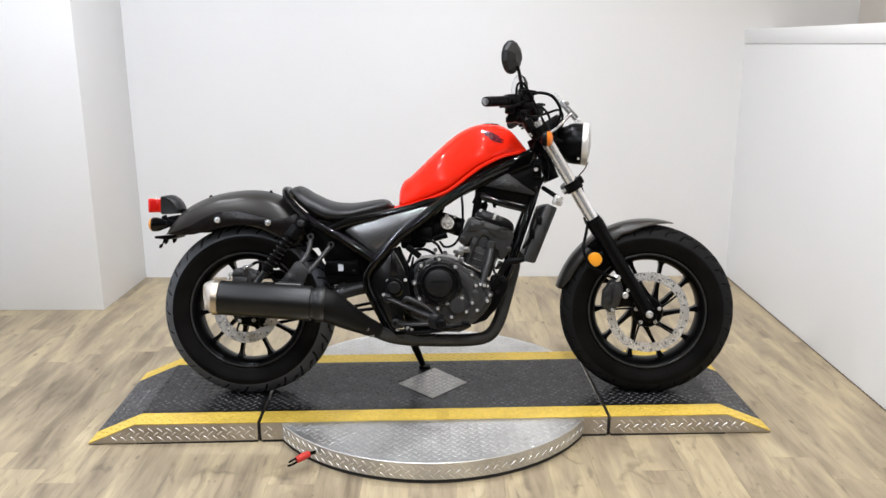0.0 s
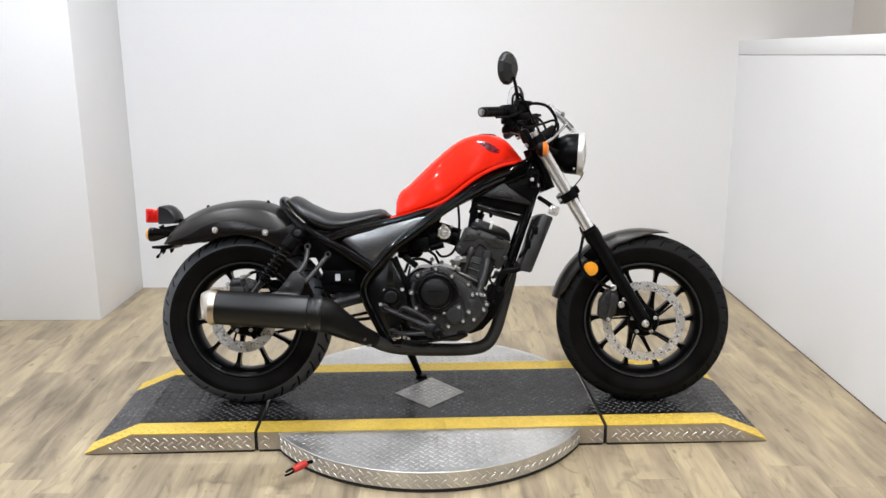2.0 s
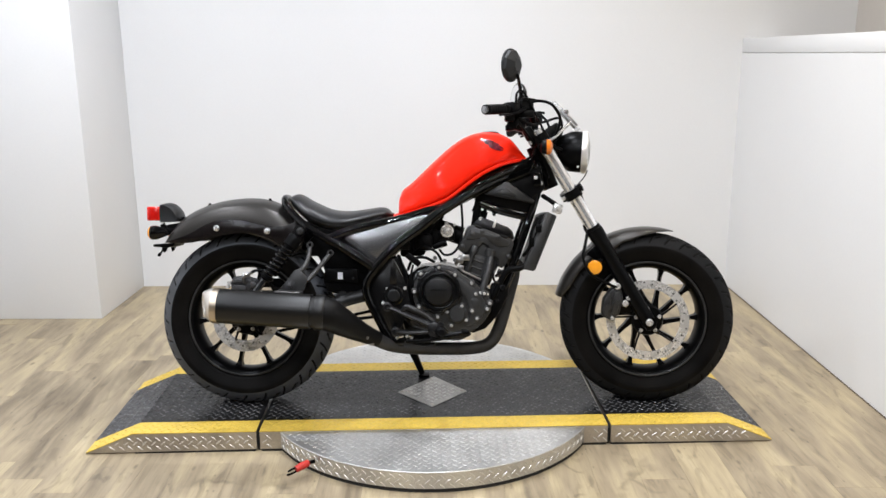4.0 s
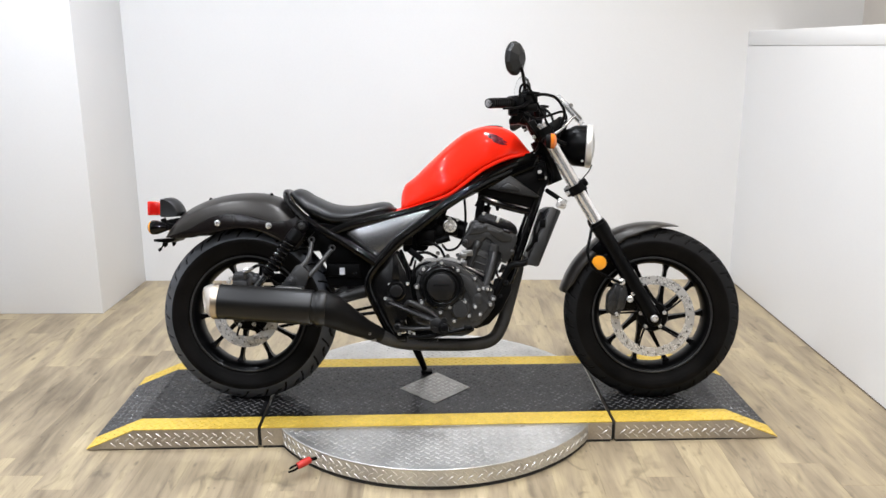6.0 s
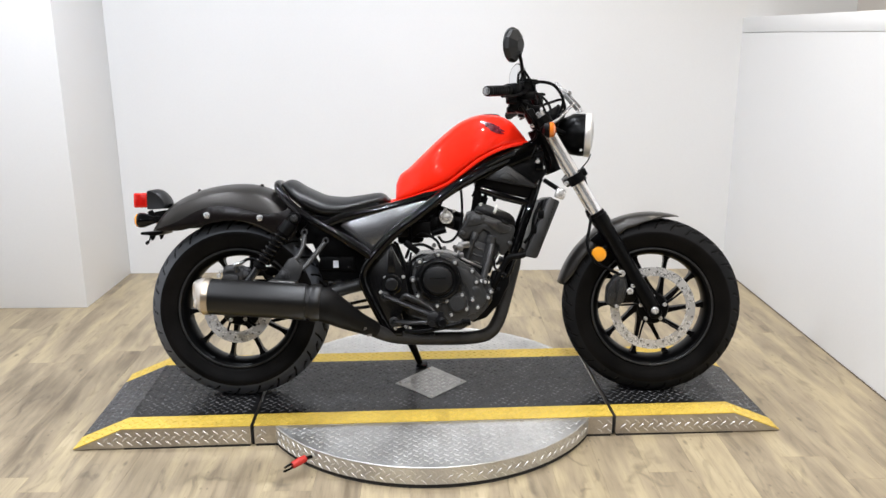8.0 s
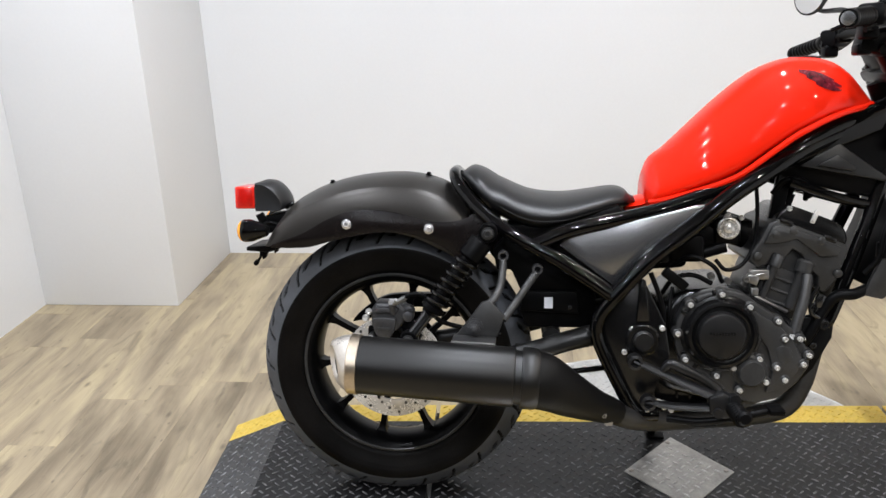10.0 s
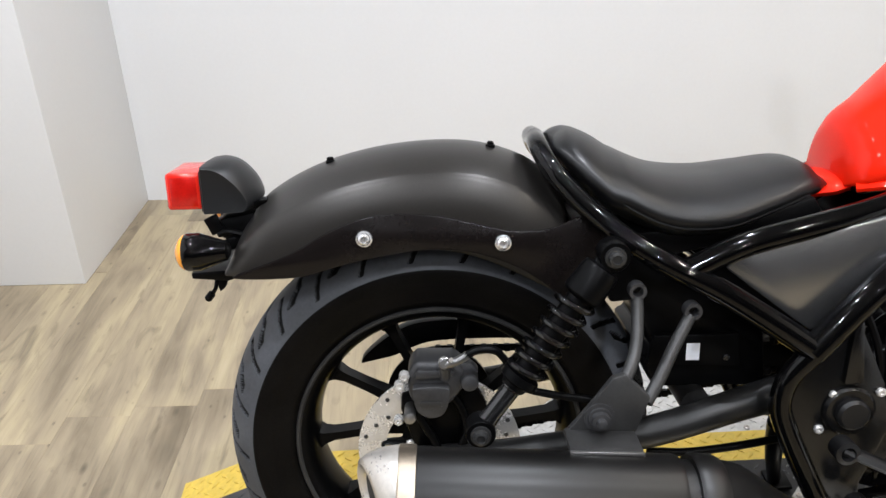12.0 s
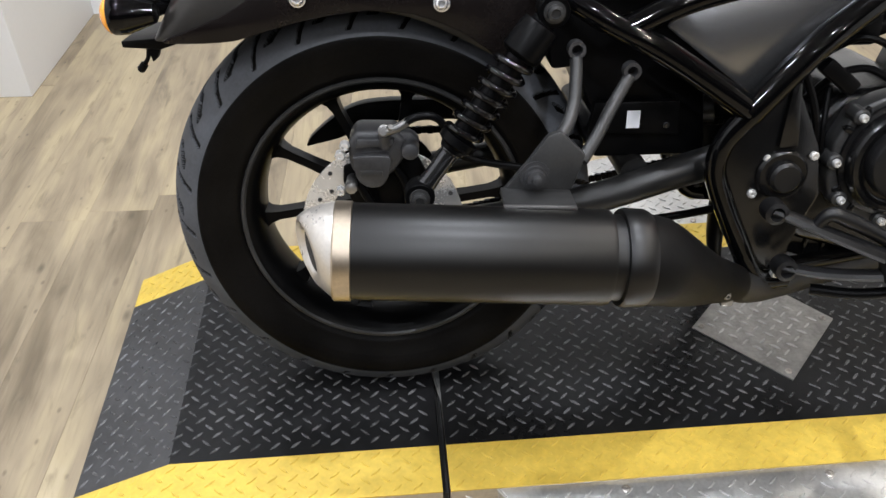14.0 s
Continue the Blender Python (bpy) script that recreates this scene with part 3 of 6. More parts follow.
part("red_sleeve", tube(bmesh.new(), [(-0.414, -0.504, 0.052), (-0.430, -0.518, 0.050), (-0.451, -0.535, 0.046)], [0.011, 0.0125, 0.011], 12), RED_RUBBER, lever, "red rubber sleeve")
bm = bmesh.new()
for dx, dz in ((0, 0.005), (-0.004, -0.005)):
    tube(bm, [(-0.447, -0.532, 0.046 + dz), (-0.460, -0.542, 0.044 + dz * 1.5), (-0.473 + dx, -0.552, 0.041 + dz * 1.2)], 0.0036, 8)
islands("prong", bm, SATIN_BLACK, lever)
part("edge_strip", box(bmesh.new(), (SEAM_E - 0.0055, 0, TOP + 0.0005), (0.003, 2 * STRIPE - 0.01, 0.006)), STEEL_EDGE, turntable, "bare worn steel edge")
# black fill puts the shade of the two seams into colour
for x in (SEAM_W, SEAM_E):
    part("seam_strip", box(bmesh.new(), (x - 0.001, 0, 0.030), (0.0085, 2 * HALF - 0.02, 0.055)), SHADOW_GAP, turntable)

# ---- motorcycle: x forward from the rear tyre's contact, y to its left, z up; it leans on its side stand ----
bike = new("motorcycle")
bike.matrix_world = pose(-0.684, -0.055, TOP + 0.002, 0, 0, -2.1) @ pose(0, 0, 0, -11, 0, 0)
tagged(bike, "small red and black cruiser motorcycle leaning on its side stand", "motorcycle")
BOTH = (-1, 1)


def tyre(width, outer, rear):
    """A tyre round y with slanting hooked grooves pressed into its tread."""
    half, seg = width / 2, 2000 if rear else 1000
    section = [(0.69, 0.212), (0.80, 0.222), (0.832, 0.2255), (0.836, 0.2275), (0.90, 0.238), (0.94, 0.2480), (0.948, 0.2492), (0.958, 0.2545), (0.968, 0.2560), (0.985, 0.262), (1.0, 0.270), (0.992, 0.277)]
    sides = [(s * half, r / 0.322 * outer) for s, r in section]
    crown = []
    for k in range(1, 90):
        a = k / 90 * 2 - 1
        crown.append((-a * half * 0.980, outer - (abs(a) ** (2.7 if rear else 3.3)) * 0.043))
    ring = [(y, r) for y, r in sides] + crown + [(-y, r) for y, r in reversed(sides)]
    n, first, last = len(ring), len(sides), len(sides) + len(crown)
    gap = 2 * math.pi * outer / round(2 * math.pi * outer / (0.080 if rear else 0.062))

    def grooved(a, y):
        """Long S-shaped grooves from the crown to the shoulder, with a short slit between each two."""
        f = abs(y) / half
        along = a * outer + (gap / 2 if y > 0 else 0)
        if 0.06 < f < 0.72:
            sweep = 0.10 * f if f < 0.3 else 0.030 + 0.035 * (f - 0.3) if f < 0.52 else 0.0377 + 0.125 * (f - 0.52)
            slope = (0.10 if f < 0.3 else 0.035 if f < 0.52 else 0.125) / half
            if abs(((along - sweep) / gap) % 1.0 - 0.5) * gap < 0.0046 * math.hypot(1, slope):
                return True
        if 0.42 < f < 0.90 and abs(((along - 0.060 * f) / gap) % 1.0 - 0.06) * gap < 0.0046:
            return True
        return not rear and f < 0.04

    verts, faces, marks = [], [], []
    for i in range(seg):
        a = 2 * math.pi * i / seg
        for k, (y, r) in enumerate(ring):
            r -= 0.0042 if first <= k < last and grooved(a, y) else 0
            verts.append((r * math.cos(a), y, r * math.sin(a)))
    for i in range(seg):
        j = (i + 1) % seg
        for k in range(n - 1):
            faces.append((i * n + k, i * n + k + 1, j * n + k + 1, j * n + k))
            dug = first <= k < last and grooved(2 * math.pi * (i + 0.5) / seg, (ring[k][0] + ring[k + 1][0]) / 2)
            marks.append(1 if first - 1 <= k < last and not dug else 0)
    me = bpy.data.meshes.new("tyre")
    me.from_pydata(verts, [], faces)
    me.materials.append(RUBBER)
    me.materials.append(TREAD if rear else FRONT_TREAD)
    me.polygons.foreach_set("material_index", marks)
    me.polygons.foreach_set("use_smooth", [True] * len(faces))
    me.set_sharp_from_angle(angle=radians(50))
    return me


def annulus(bm, inner, outer, y0, y1, seg=64):
    return lathe(bm, [(y0, inner), (y0, outer), (y1, outer), (y1, inner)], (0, 0, 0), (0, 1, 0), seg, closed=True)


def wheel(name, x, z, width, outer, rear):
    """Cast wheel: the rim carries spokes, hub, tyre and brake disc."""
    bm = lathe(bmesh.new(), [(-0.055, 0.2165), (-0.060, 0.213), (-0.056, 0.203), (-0.040, 0.193), (-0.018, 0.187), (0.018, 0.187), (0.040, 0.193), (0.056, 0.203),
                             (0.060, 0.213), (0.055, 0.2165), (0.034, 0.208), (-0.034, 0.208)], (0, 0, 0), (0, 1, 0), 96, closed=True)
    rim = part(name, bm, SATIN_BLACK, bike, "black cast wheel with ten spokes")
    rim.location = (x, 0, z)
    for s in BOTH:
        lip = lathe(bmesh.new(), [(s * 0.0595, 0.2085), (s * 0.0622, 0.2110), (s * 0.0622, 0.2140), (s * 0.0595, 0.2160)], (0, 0, 0), (0, 1, 0), 96, closed=True)
        part("rim_edge", lip, ENGINE_GREY, rim)
    mesh_part("tyre", tyre(width, outer, rear), RUBBER, rim, "black rubber tyre with a paler tread")
    hub = [(-0.058, 0.030), (-0.058, 0.046), (-0.030, 0.052), (0.030, 0.052), (0.058, 0.046), (0.058, 0.030)]
    part("hub", lathe(bmesh.new(), hub, (0, 0, 0), (0, 1, 0), 32), SATIN_BLACK, rim)
    bm = bmesh.new()
    rows = [(0.040, -0.014, 0.014, 0.022), (0.060, -0.0100, 0.0100, 0.018), (0.080, -0.0078, 0.0078, 0.016), (0.130, -0.0063, 0.0063, 0.013), (0.166, -0.0066, 0.0066, 0.013), (0.180, -0.0090, 0.0090, 0.016), (0.186, -0.0125, 0.0125, 0.019), (0.192, -0.0190, 0.0190, 0.024)]
    lean = 0.06 if rear else 0.17
    loft(bm, [[(r, -t, a - lean * (0.19 - r) * 0.9), (r, t, a - lean * (0.19 - r) * 0.9), (r, t, c - lean * (0.19 - r) * 0.9), (r, -t, c - lean * (0.19 - r) * 0.9)] for r, a, c, t in rows])
    first = part("spoke", bm, SATIN_BLACK, rim, sharp=50)
    for k in range(10):
        one = first if k == 0 else mesh_part("spoke", first.data, SATIN_BLACK, rim)
        one.rotation_euler = (0, radians(36 * k + (31 if rear else 35)), 0)
    inner, outside, y = (0.080, 0.120, -0.078) if rear else (0.117, 0.149, -0.076)
    disc = part("brake_disc", annulus(bmesh.new(), inner, outside, y - 0.0025, y + 0.0025, 96), DISC_STEEL, rim, "drilled steel brake disc")
    # black plugs stand for the shade inside the drilled holes
    bm = bmesh.new()
    for k in range(30):
        a, r = radians(12 * k), inner + (outside - inner) * (0.28, 0.52, 0.76)[k % 3]
        lathe(bm, [(-0.0031, 0.0034), (0.0031, 0.0034)], (r * math.cos(a), y, r * math.sin(a)), (0, 1, 0), 8)
    islands("drilled_hole", bm, SHADOW_GAP, rim)
    bm = bmesh.new()
    lathe(bm, [(0.0, 0.052), (0.014, 0.058), (0.018, 0.05)], (0, y - 0.006, 0), (0, 1, 0), 32)
    for k in range(5):
        a = radians(72 * k + 20)
        tube(bm, [(0.045 * math.cos(a), y, 0.045 * math.sin(a)), (0.08 * math.cos(a + 0.12), y, 0.08 * math.sin(a + 0.12)), ((inner + 0.004) * math.cos(a + 0.2), y, (inner + 0.004) * math.sin(a + 0.2))], [0.011, 0.008, 0.007], 8, flat=0.45)
    part("disc_carrier", bm, SATIN_BLACK, rim)
    bm = bmesh.new()
    for k in range(5):
        a = radians(72 * k + 20)
        bolt(bm, (0.044 * math.cos(a), y - 0.006, 0.044 * math.sin(a)), (0, -1, 0), 0.0075, 0.006)
    islands("disc_bolt", bm, SILVER, rim)
    return rim


rear_wheel = wheel("rear_wheel", 0, 0.320, 0.150, 0.322, True)
front_wheel = wheel("front_wheel", 1.488, 0.316, 0.137, 0.318, False)


def mirrored(shape, name, material, parent, label=""):
    """The same part on both sides; shape(s) gives the bmesh for side s (-1 is the right)."""
    return [part(name, shape(s), material, parent, label) for s in BOTH]


# frame
mirrored(lambda s: tube(bmesh.new(), [(0.146, 0.0, 0.766), (0.146, s * 0.050, 0.762), (0.157, s * 0.090, 0.741), (0.176, s * 0.108, 0.718), (0.204, s * 0.127, 0.691), (0.248, s * 0.153, 0.657), (0.302, s * 0.170, 0.625),
                                      (0.362, s * 0.177, 0.594), (0.424, s * 0.182, 0.555), (0.487, s * 0.186, 0.513)], [0.0140, 0.0140, 0.0140, 0.0140, 0.0140, 0.0145, 0.0155, 0.0165, 0.0165, 0.0165]), "seat_loop_tube", GLOSS_BLACK, bike, "gloss black frame tube")
mirrored(lambda s: tube(bmesh.new(), [(0.318, s * 0.170, 0.616), (0.402, s * (0.138 if s > 0 else 0.158), 0.649), (0.545, s * (0.098 if s > 0 else 0.138), 0.678), (0.646, s * (0.098 if s > 0 else 0.122), 0.706), (0.759, s * 0.105, 0.749), (0.86, s * 0.098, 0.812),
                                      (0.961, s * 0.075, 0.860), (1.06, s * 0.04, 0.890)], 0.0165), "seat_rail_tube", GLOSS_BLACK, bike)
mirrored(lambda s: tube(bmesh.new(), [(0.484, s * 0.186, 0.508), (0.564, s * 0.178, 0.592), (0.645, s * 0.162, 0.652), (0.727, s * 0.145, 0.717), (0.829, s * 0.115, 0.780), (0.931, s * 0.075, 0.832),
                                      (1.085, s * 0.03, 0.89)], 0.019), "main_tube", GLOSS_BLACK, bike)
mirrored(lambda s: tube(bmesh.new(), [(0.494, s * 0.185, 0.514), (0.464, s * 0.180, 0.474), (0.455, s * 0.177, 0.436), (0.465, s * 0.175, 0.398), (0.502, s * 0.172, 0.321), (0.541, s * 0.168, 0.254), (0.588, s * 0.160, 0.246)], 0.0150), "pivot_tube", GLOSS_BLACK, bike)
mirrored(lambda s: tube(bmesh.new(), [(1.100, s * 0.03, 0.86), (1.062, s * 0.055, 0.735), (1.022, s * 0.075, 0.622), (0.966, s * 0.085, 0.462), (0.950, s * 0.085, 0.430)], 0.0155), "down_tube", GLOSS_BLACK, bike)
mirrored(lambda s: tube(bmesh.new(), [(0.865, s * 0.08, 0.742), (0.95, s * 0.075, 0.712), (1.045, s * 0.06, 0.688)], 0.012, 10), "brace_tube", GLOSS_BLACK, bike)
part("steering_head", rod(bmesh.new(), (1.070, 0, 0.955), (1.135, 0, 0.80), 0.030, 24), SATIN_BLACK, bike)


def pivot_plate(s):
    bm = prism(bmesh.new(), [(0.486, 0.508), (0.468, 0.444), (0.467, 0.380), (0.500, 0.322), (0.548, 0.262), (0.585, 0.266), (0.582, 0.30), (0.612, 0.38), (0.600, 0.45), (0.560, 0.53), (0.525, 0.548)], s * 0.140, s * 0.166, 0.004)
    lathe(bm, [(0, 0.036), (0.006, 0.036), (0.010, 0.032)], (0.552, s * 0.164, 0.414), (0, s, 0), 28)
    prism(bm, [(0.538, 0.455), (0.566, 0.455), (0.556, 0.545), (0.544, 0.545)], s * 0.160, s * 0.176, 0.004)
    return bm


mirrored(pivot_plate, "pivot_plate", ENGINE_BLACK, bike, "gloss black swingarm pivot plate")
bm = lathe(bmesh.new(), [(-0.006, 0.022), (0.008, 0.022), (0.012, 0.018), (0.012, 0.0)], (0.553, -0.174, 0.414), (0, -1, 0), 24)
part("pivot_cap", bm, BRACKET_BLACK, bike, "round black pivot cap")
bm = bmesh.new()
for x, z in ((0.530, 0.437), (0.515, 0.387), (0.593, 0.440)):
    bolt(bm, (x, -0.166, z), r=0.0065)
islands("pivot_bolt", bm, SILVER, bike)

# swingarm, shocks, chain guard
mirrored(lambda s: tube(bmesh.new(), [(0.545, s * 0.10, 0.428), (0.42, s * 0.126, 0.405), (0.28, s * 0.132, 0.366), (0.10, s * 0.124, 0.336), (-0.03, s * 0.118, 0.320)], [0.026, 0.023, 0.022, 0.021, 0.024]), "swingarm", MATT_BLACK, bike, "black tubular swingarm leg")
part("swingarm_brace", rod(bmesh.new(), (0.362, -0.120, 0.404), (0.362, 0.120, 0.404), 0.021, 20), MATT_BLACK, bike, "black swingarm cross tube")
bm = lathe(bmesh.new(), [(-0.14, 0.011), (-0.13, 0.017), (0.13, 0.017), (0.14, 0.011)], (0, 0, 0.320), (0, 1, 0), 12)
part("rear_axle", bm, SILVER, bike)
part("brake_pipe", tube(bmesh.new(), [(0.300, -0.112, 0.326), (0.36, -0.106, 0.320), (0.43, -0.100, 0.324), (0.505, -0.094, 0.333)], 0.0062, 10), SATIN_BLACK, bike, "thin black brake pipe below the swingarm")


def shock(s):
    top, low = Vector((0.225, s * 0.178, 0.646)), Vector((0.055, s * 0.200, 0.417))
    d = (low - top).normalized()
    long = (low - top).length
    body = part("shock_absorber", lathe(bmesh.new(), [(0.0, 0.014), (0.020, 0.015), (0.022, 0.0235), (0.030, 0.0255), (0.064, 0.0265), (0.068, 0.0235), (0.070, 0.0165), (0.192, 0.0165), (0.193, 0.0255), (0.204, 0.0255), (0.208, 0.0185), (0.214, 0.0165)], top, d, 28),
                SATIN_BLACK, bike, "black coil-over shock absorber")
    part("damper_rod", lathe(bmesh.new(), [(0.206, 0.0140), (0.216, 0.0150), (0.218, 0.0128), (long - 0.030, 0.0122), (long - 0.012, 0.0135)], top, d, 20), DARK_CHROME, body, "dark polished damper body")
    _, u, v = frame_of(d)
    pts = [top + d * (0.070 + 0.122 * k / 84) + (u * math.cos(k * math.pi / 6) + v * math.sin(k * math.pi / 6)) * 0.0225 for k in range(85)]
    part("spring", tube(bmesh.new(), pts, 0.0046, 10, 2), SPRING_BLACK, body, "gloss black coil spring")
    bm = bmesh.new()
    for at in (top, low):
        lathe(bm, [(-0.016, 0.010), (-0.016, 0.0185), (-0.013, 0.020), (0.013, 0.020), (0.016, 0.0185), (0.016, 0.010)], at, (0, 1, 0), 24)
    islands("eyelet", bm, SATIN_BLACK, body)
    bm = bmesh.new()
    for at in (top, low):
        lathe(bm, [(0, 0.0135), (0.003, 0.0135), (0.0035, 0.0100), (0.011, 0.0095), (0.012, 0.006), (0.009, 0.0055), (0.009, 0.0)], at + Vector((0, s * 0.016, 0)), (0, s, 0), 6 * 3)
    islands("mount_bolt", bm, ENGINE_GREY, body)


shock(-1)
shock(1)
bm = prism(bmesh.new(), rounded([(-0.128, 0.384), (-0.112, 0.405), (-0.063, 0.441), (-0.009, 0.455), (0.104, 0.455), (0.25, 0.445), (0.25, 0.418), (0.10, 0.422), (0.0, 0.420), (-0.045, 0.408), (-0.070, 0.396), (-0.112, 0.386)], 4), 0.092, 0.116, 0.004)
part("chain_guard", bm, PLASTIC, bike, "black plastic chain guard")
bm = annulus(bmesh.new(), 0.05, 0.088, 0.092, 0.098, 48)
bm.transform(Matrix.Translation((0, 0, 0.32)))
part("rear_sprocket", bm, SATIN_BLACK, bike)
for z0, z1 in ((0.404, 0.404), (0.232, 0.352)):
    bm = bmesh.new()
    for k in range(60):
        t = k / 59
        box(bm, (0.56 * t, 0.095, z0 + (z1 - z0) * t), (0.0115, 0.006 if k % 2 else 0.012, 0.012), 0.002, seg=1)
    part("chain_run", bm, SATIN_BLACK, bike, "dark drive chain")

# rear fender
STATIONS = [(-0.289, 0.608, -0.284, 0.603, 0.097), (-0.281, 0.634, -0.258, 0.603, 0.103), (-0.264, 0.664, -0.228, 0.603, 0.108), (-0.232, 0.699, -0.192, 0.605, 0.111), (-0.172, 0.732, -0.150, 0.612, 0.112),
            (-0.106, 0.753, -0.105, 0.624, 0.112), (-0.037, 0.764, -0.050, 0.636, 0.112), (0.031, 0.766, 0.006, 0.637, 0.112), (0.088, 0.757, 0.062, 0.624, 0.112),
            (0.140, 0.735, 0.118, 0.598, 0.112), (0.182, 0.698, 0.172, 0.568, 0.109)]


def fender_skin(bm, stations, count=12):
    """An arched steel skin: a crowned top, a pressed crease along the shoulders, and sides that drop to the lower edge."""
    tops, lows = spline([(s[0], 0, s[1]) for s in stations], 5), spline([(s[2], s[4], s[3]) for s in stations], 5)

    def arc(slope, width, height):
        """Integrates a slope in degrees into steps that end at the given width and height."""
        u = [(i + 0.5) / count for i in range(count)]
        runs, falls = [math.cos(radians(slope(a))) for a in u], [math.sin(radians(slope(a))) for a in u]
        return [(width * sum(runs[:i + 1]) / sum(runs), height * sum(falls[:i + 1]) / sum(falls)) for i in range(count)]
    crown = [(0.0, 0.0)] + arc(lambda a: 30 * a ** 0.7, 0.87, 0.25)
    half = crown + [(0.87 + w, 0.25 + h) for w, h in arc(lambda a: 90 - 42 * (1 - a) ** 2.5, 0.13, 0.75)]
    rings = []
    for top, low in zip(tops, lows):
        ring = [(top.x + (low.x - top.x) * drop, sign * low.y * side, top.z + (low.z - top.z) * drop)
                for sign, row in ((-1, half[:0:-1]), (1, half)) for side, drop in row]
        rings.append(ring)
    return loft(bm, rings, around=False)


fender = part("rear_fender", fender_skin(bmesh.new(), STATIONS), GRAPHITE, bike, "dark graphite steel rear fender", sharp=60)
thick = fender.modifiers.new("thickness", "SOLIDIFY")
thick.thickness, thick.offset = 0.003, -1
for s in BOTH:
    bm = prism(bmesh.new(), rounded([(-0.272, 0.606), (-0.235, 0.620), (-0.190, 0.637), (-0.142, 0.664), (-0.092, 0.683), (-0.044, 0.688), (0.011, 0.683), (0.067, 0.669), (0.114, 0.660), (0.162, 0.665), (0.200, 0.680), (0.226, 0.660), (0.222, 0.60),
                             (0.187, 0.560), (0.150, 0.585), (0.115, 0.609), (0.058, 0.631), (-0.006, 0.638), (-0.078, 0.629), (-0.135, 0.616), (-0.180, 0.604), (-0.240, 0.602)]), s * 0.110, s * 0.1155, 0.0015)
    part("fender_stay", bm, BROWN_BLACK, fender, "dark stay bolted along the fender")
for s in BOTH:
    bm = bmesh.new()
    for x, z in ((-0.092, 0.656), (0.092, 0.646)):
        lathe(bm, [(0, 0.0112), (0.0025, 0.0112), (0.003, 0.0092), (0.006, 0.0085), (0.0085, 0.0060), (0.0088, 0.0045), (0.0065, 0.0040), (0.0065, 0.0)], (x, s * 0.1155, z), (0, s, 0), 16)
    islands("fender_bolt", bm, CHROME, fender, "bright domed fender bolts")
bm = bmesh.new()
for x, z in ((-0.144, 0.741), (0.082, 0.758)):
    lathe(bm, [(-0.004, 0.0070), (0.002, 0.0070), (0.0025, 0.0050), (0.006, 0.0048), (0.007, 0.003)], (x, -0.012, z), (x * 0.6, 0, 1), 10)
islands("fender_stud", bm, PLASTIC, fender)

# tail lamp and rear signals
face = [(-0.320, 0.743), (-0.302, 0.740), (-0.285, 0.730), (-0.268, 0.713), (-0.258, 0.694), (-0.261, 0.682), (-0.272, 0.679), (-0.320, 0.678)]
crown = [(-0.322, 0.744), (-0.300, 0.750), (-0.276, 0.744), (-0.255, 0.722), (-0.246, 0.697), (-0.250, 0.684), (-0.266, 0.679), (-0.322, 0.676)]
rings = []
for y, f, g in ((-0.050, 0.0, 0.90), (-0.0505, 0.02, 0.965), (-0.049, 0.05, 1.0), (-0.042, 0.32, 1.0), (-0.026, 0.78, 1.0), (0.0, 1.0, 1.0), (0.026, 0.78, 1.0), (0.042, 0.32, 1.0), (0.049, 0.05, 1.0), (0.0505, 0.02, 0.965), (0.050, 0.0, 0.90)):
    line = [(a + (c - a) * f, b + (e - b) * f) for (a, b), (c, e) in zip(face, crown)]
    mx, mz = -0.292, 0.708
    arc = spline([(mx + (x - mx) * g, y, mz + (z - mz) * g) for x, z in line[:7]], 4)
    rings.append(arc + [Vector((mx + (line[7][0] - mx) * g, y, mz + (line[7][1] - mz) * g))])
tail = part("tail_light", loft(bmesh.new(), rings), LAMP_GREY, bike, "square red tail light in a black domed housing", sharp=40)
lens = part("red_lens", box(bmesh.new(), (-0.3460, 0, 0.7095), (0.049, 0.092, 0.052), 0.005, seg=3), RED_LENS, tail, "red tail light lens")
for s in BOTH:
    part("lens_edge", box(bmesh.new(), (-0.3455, s * 0.0462, 0.7095), (0.036, 0.0012, 0.040), 0.0005), DEEP_RED, lens, "deeper red inner reflector")
part("lens_gasket", box(bmesh.new(), (-0.3205, 0, 0.7095), (0.004, 0.096, 0.058), 0.0015), SHADOW_GAP, tail)
part("tail_bracket", prism(bmesh.new(), [(-0.322, 0.654), (-0.300, 0.668), (-0.250, 0.676), (-0.228, 0.690), (-0.222, 0.650), (-0.262, 0.615), (-0.304, 0.640)], -0.034, 0.034, 0.005), PLASTIC, tail, "black moulded lamp bracket")
bm = bmesh.new()
box(bm, (-0.310, -0.037, 0.660), (0.020, 0.008, 0.026), 0.002, Matrix.Rotation(radians(-25), 4, "Y"))
tube(bm, [(-0.304, -0.040, 0.646), (-0.288, -0.046, 0.652), (-0.268, -0.044, 0.645), (-0.256, -0.038, 0.632)], 0.0045, 8)
tube(bm, [(-0.252, -0.030, 0.684), (-0.242, -0.036, 0.692), (-0.232, -0.036, 0.694)], 0.005, 8)
islands("lamp_wire", bm, SATIN_BLACK, tail, "black wire loom under the lamp")
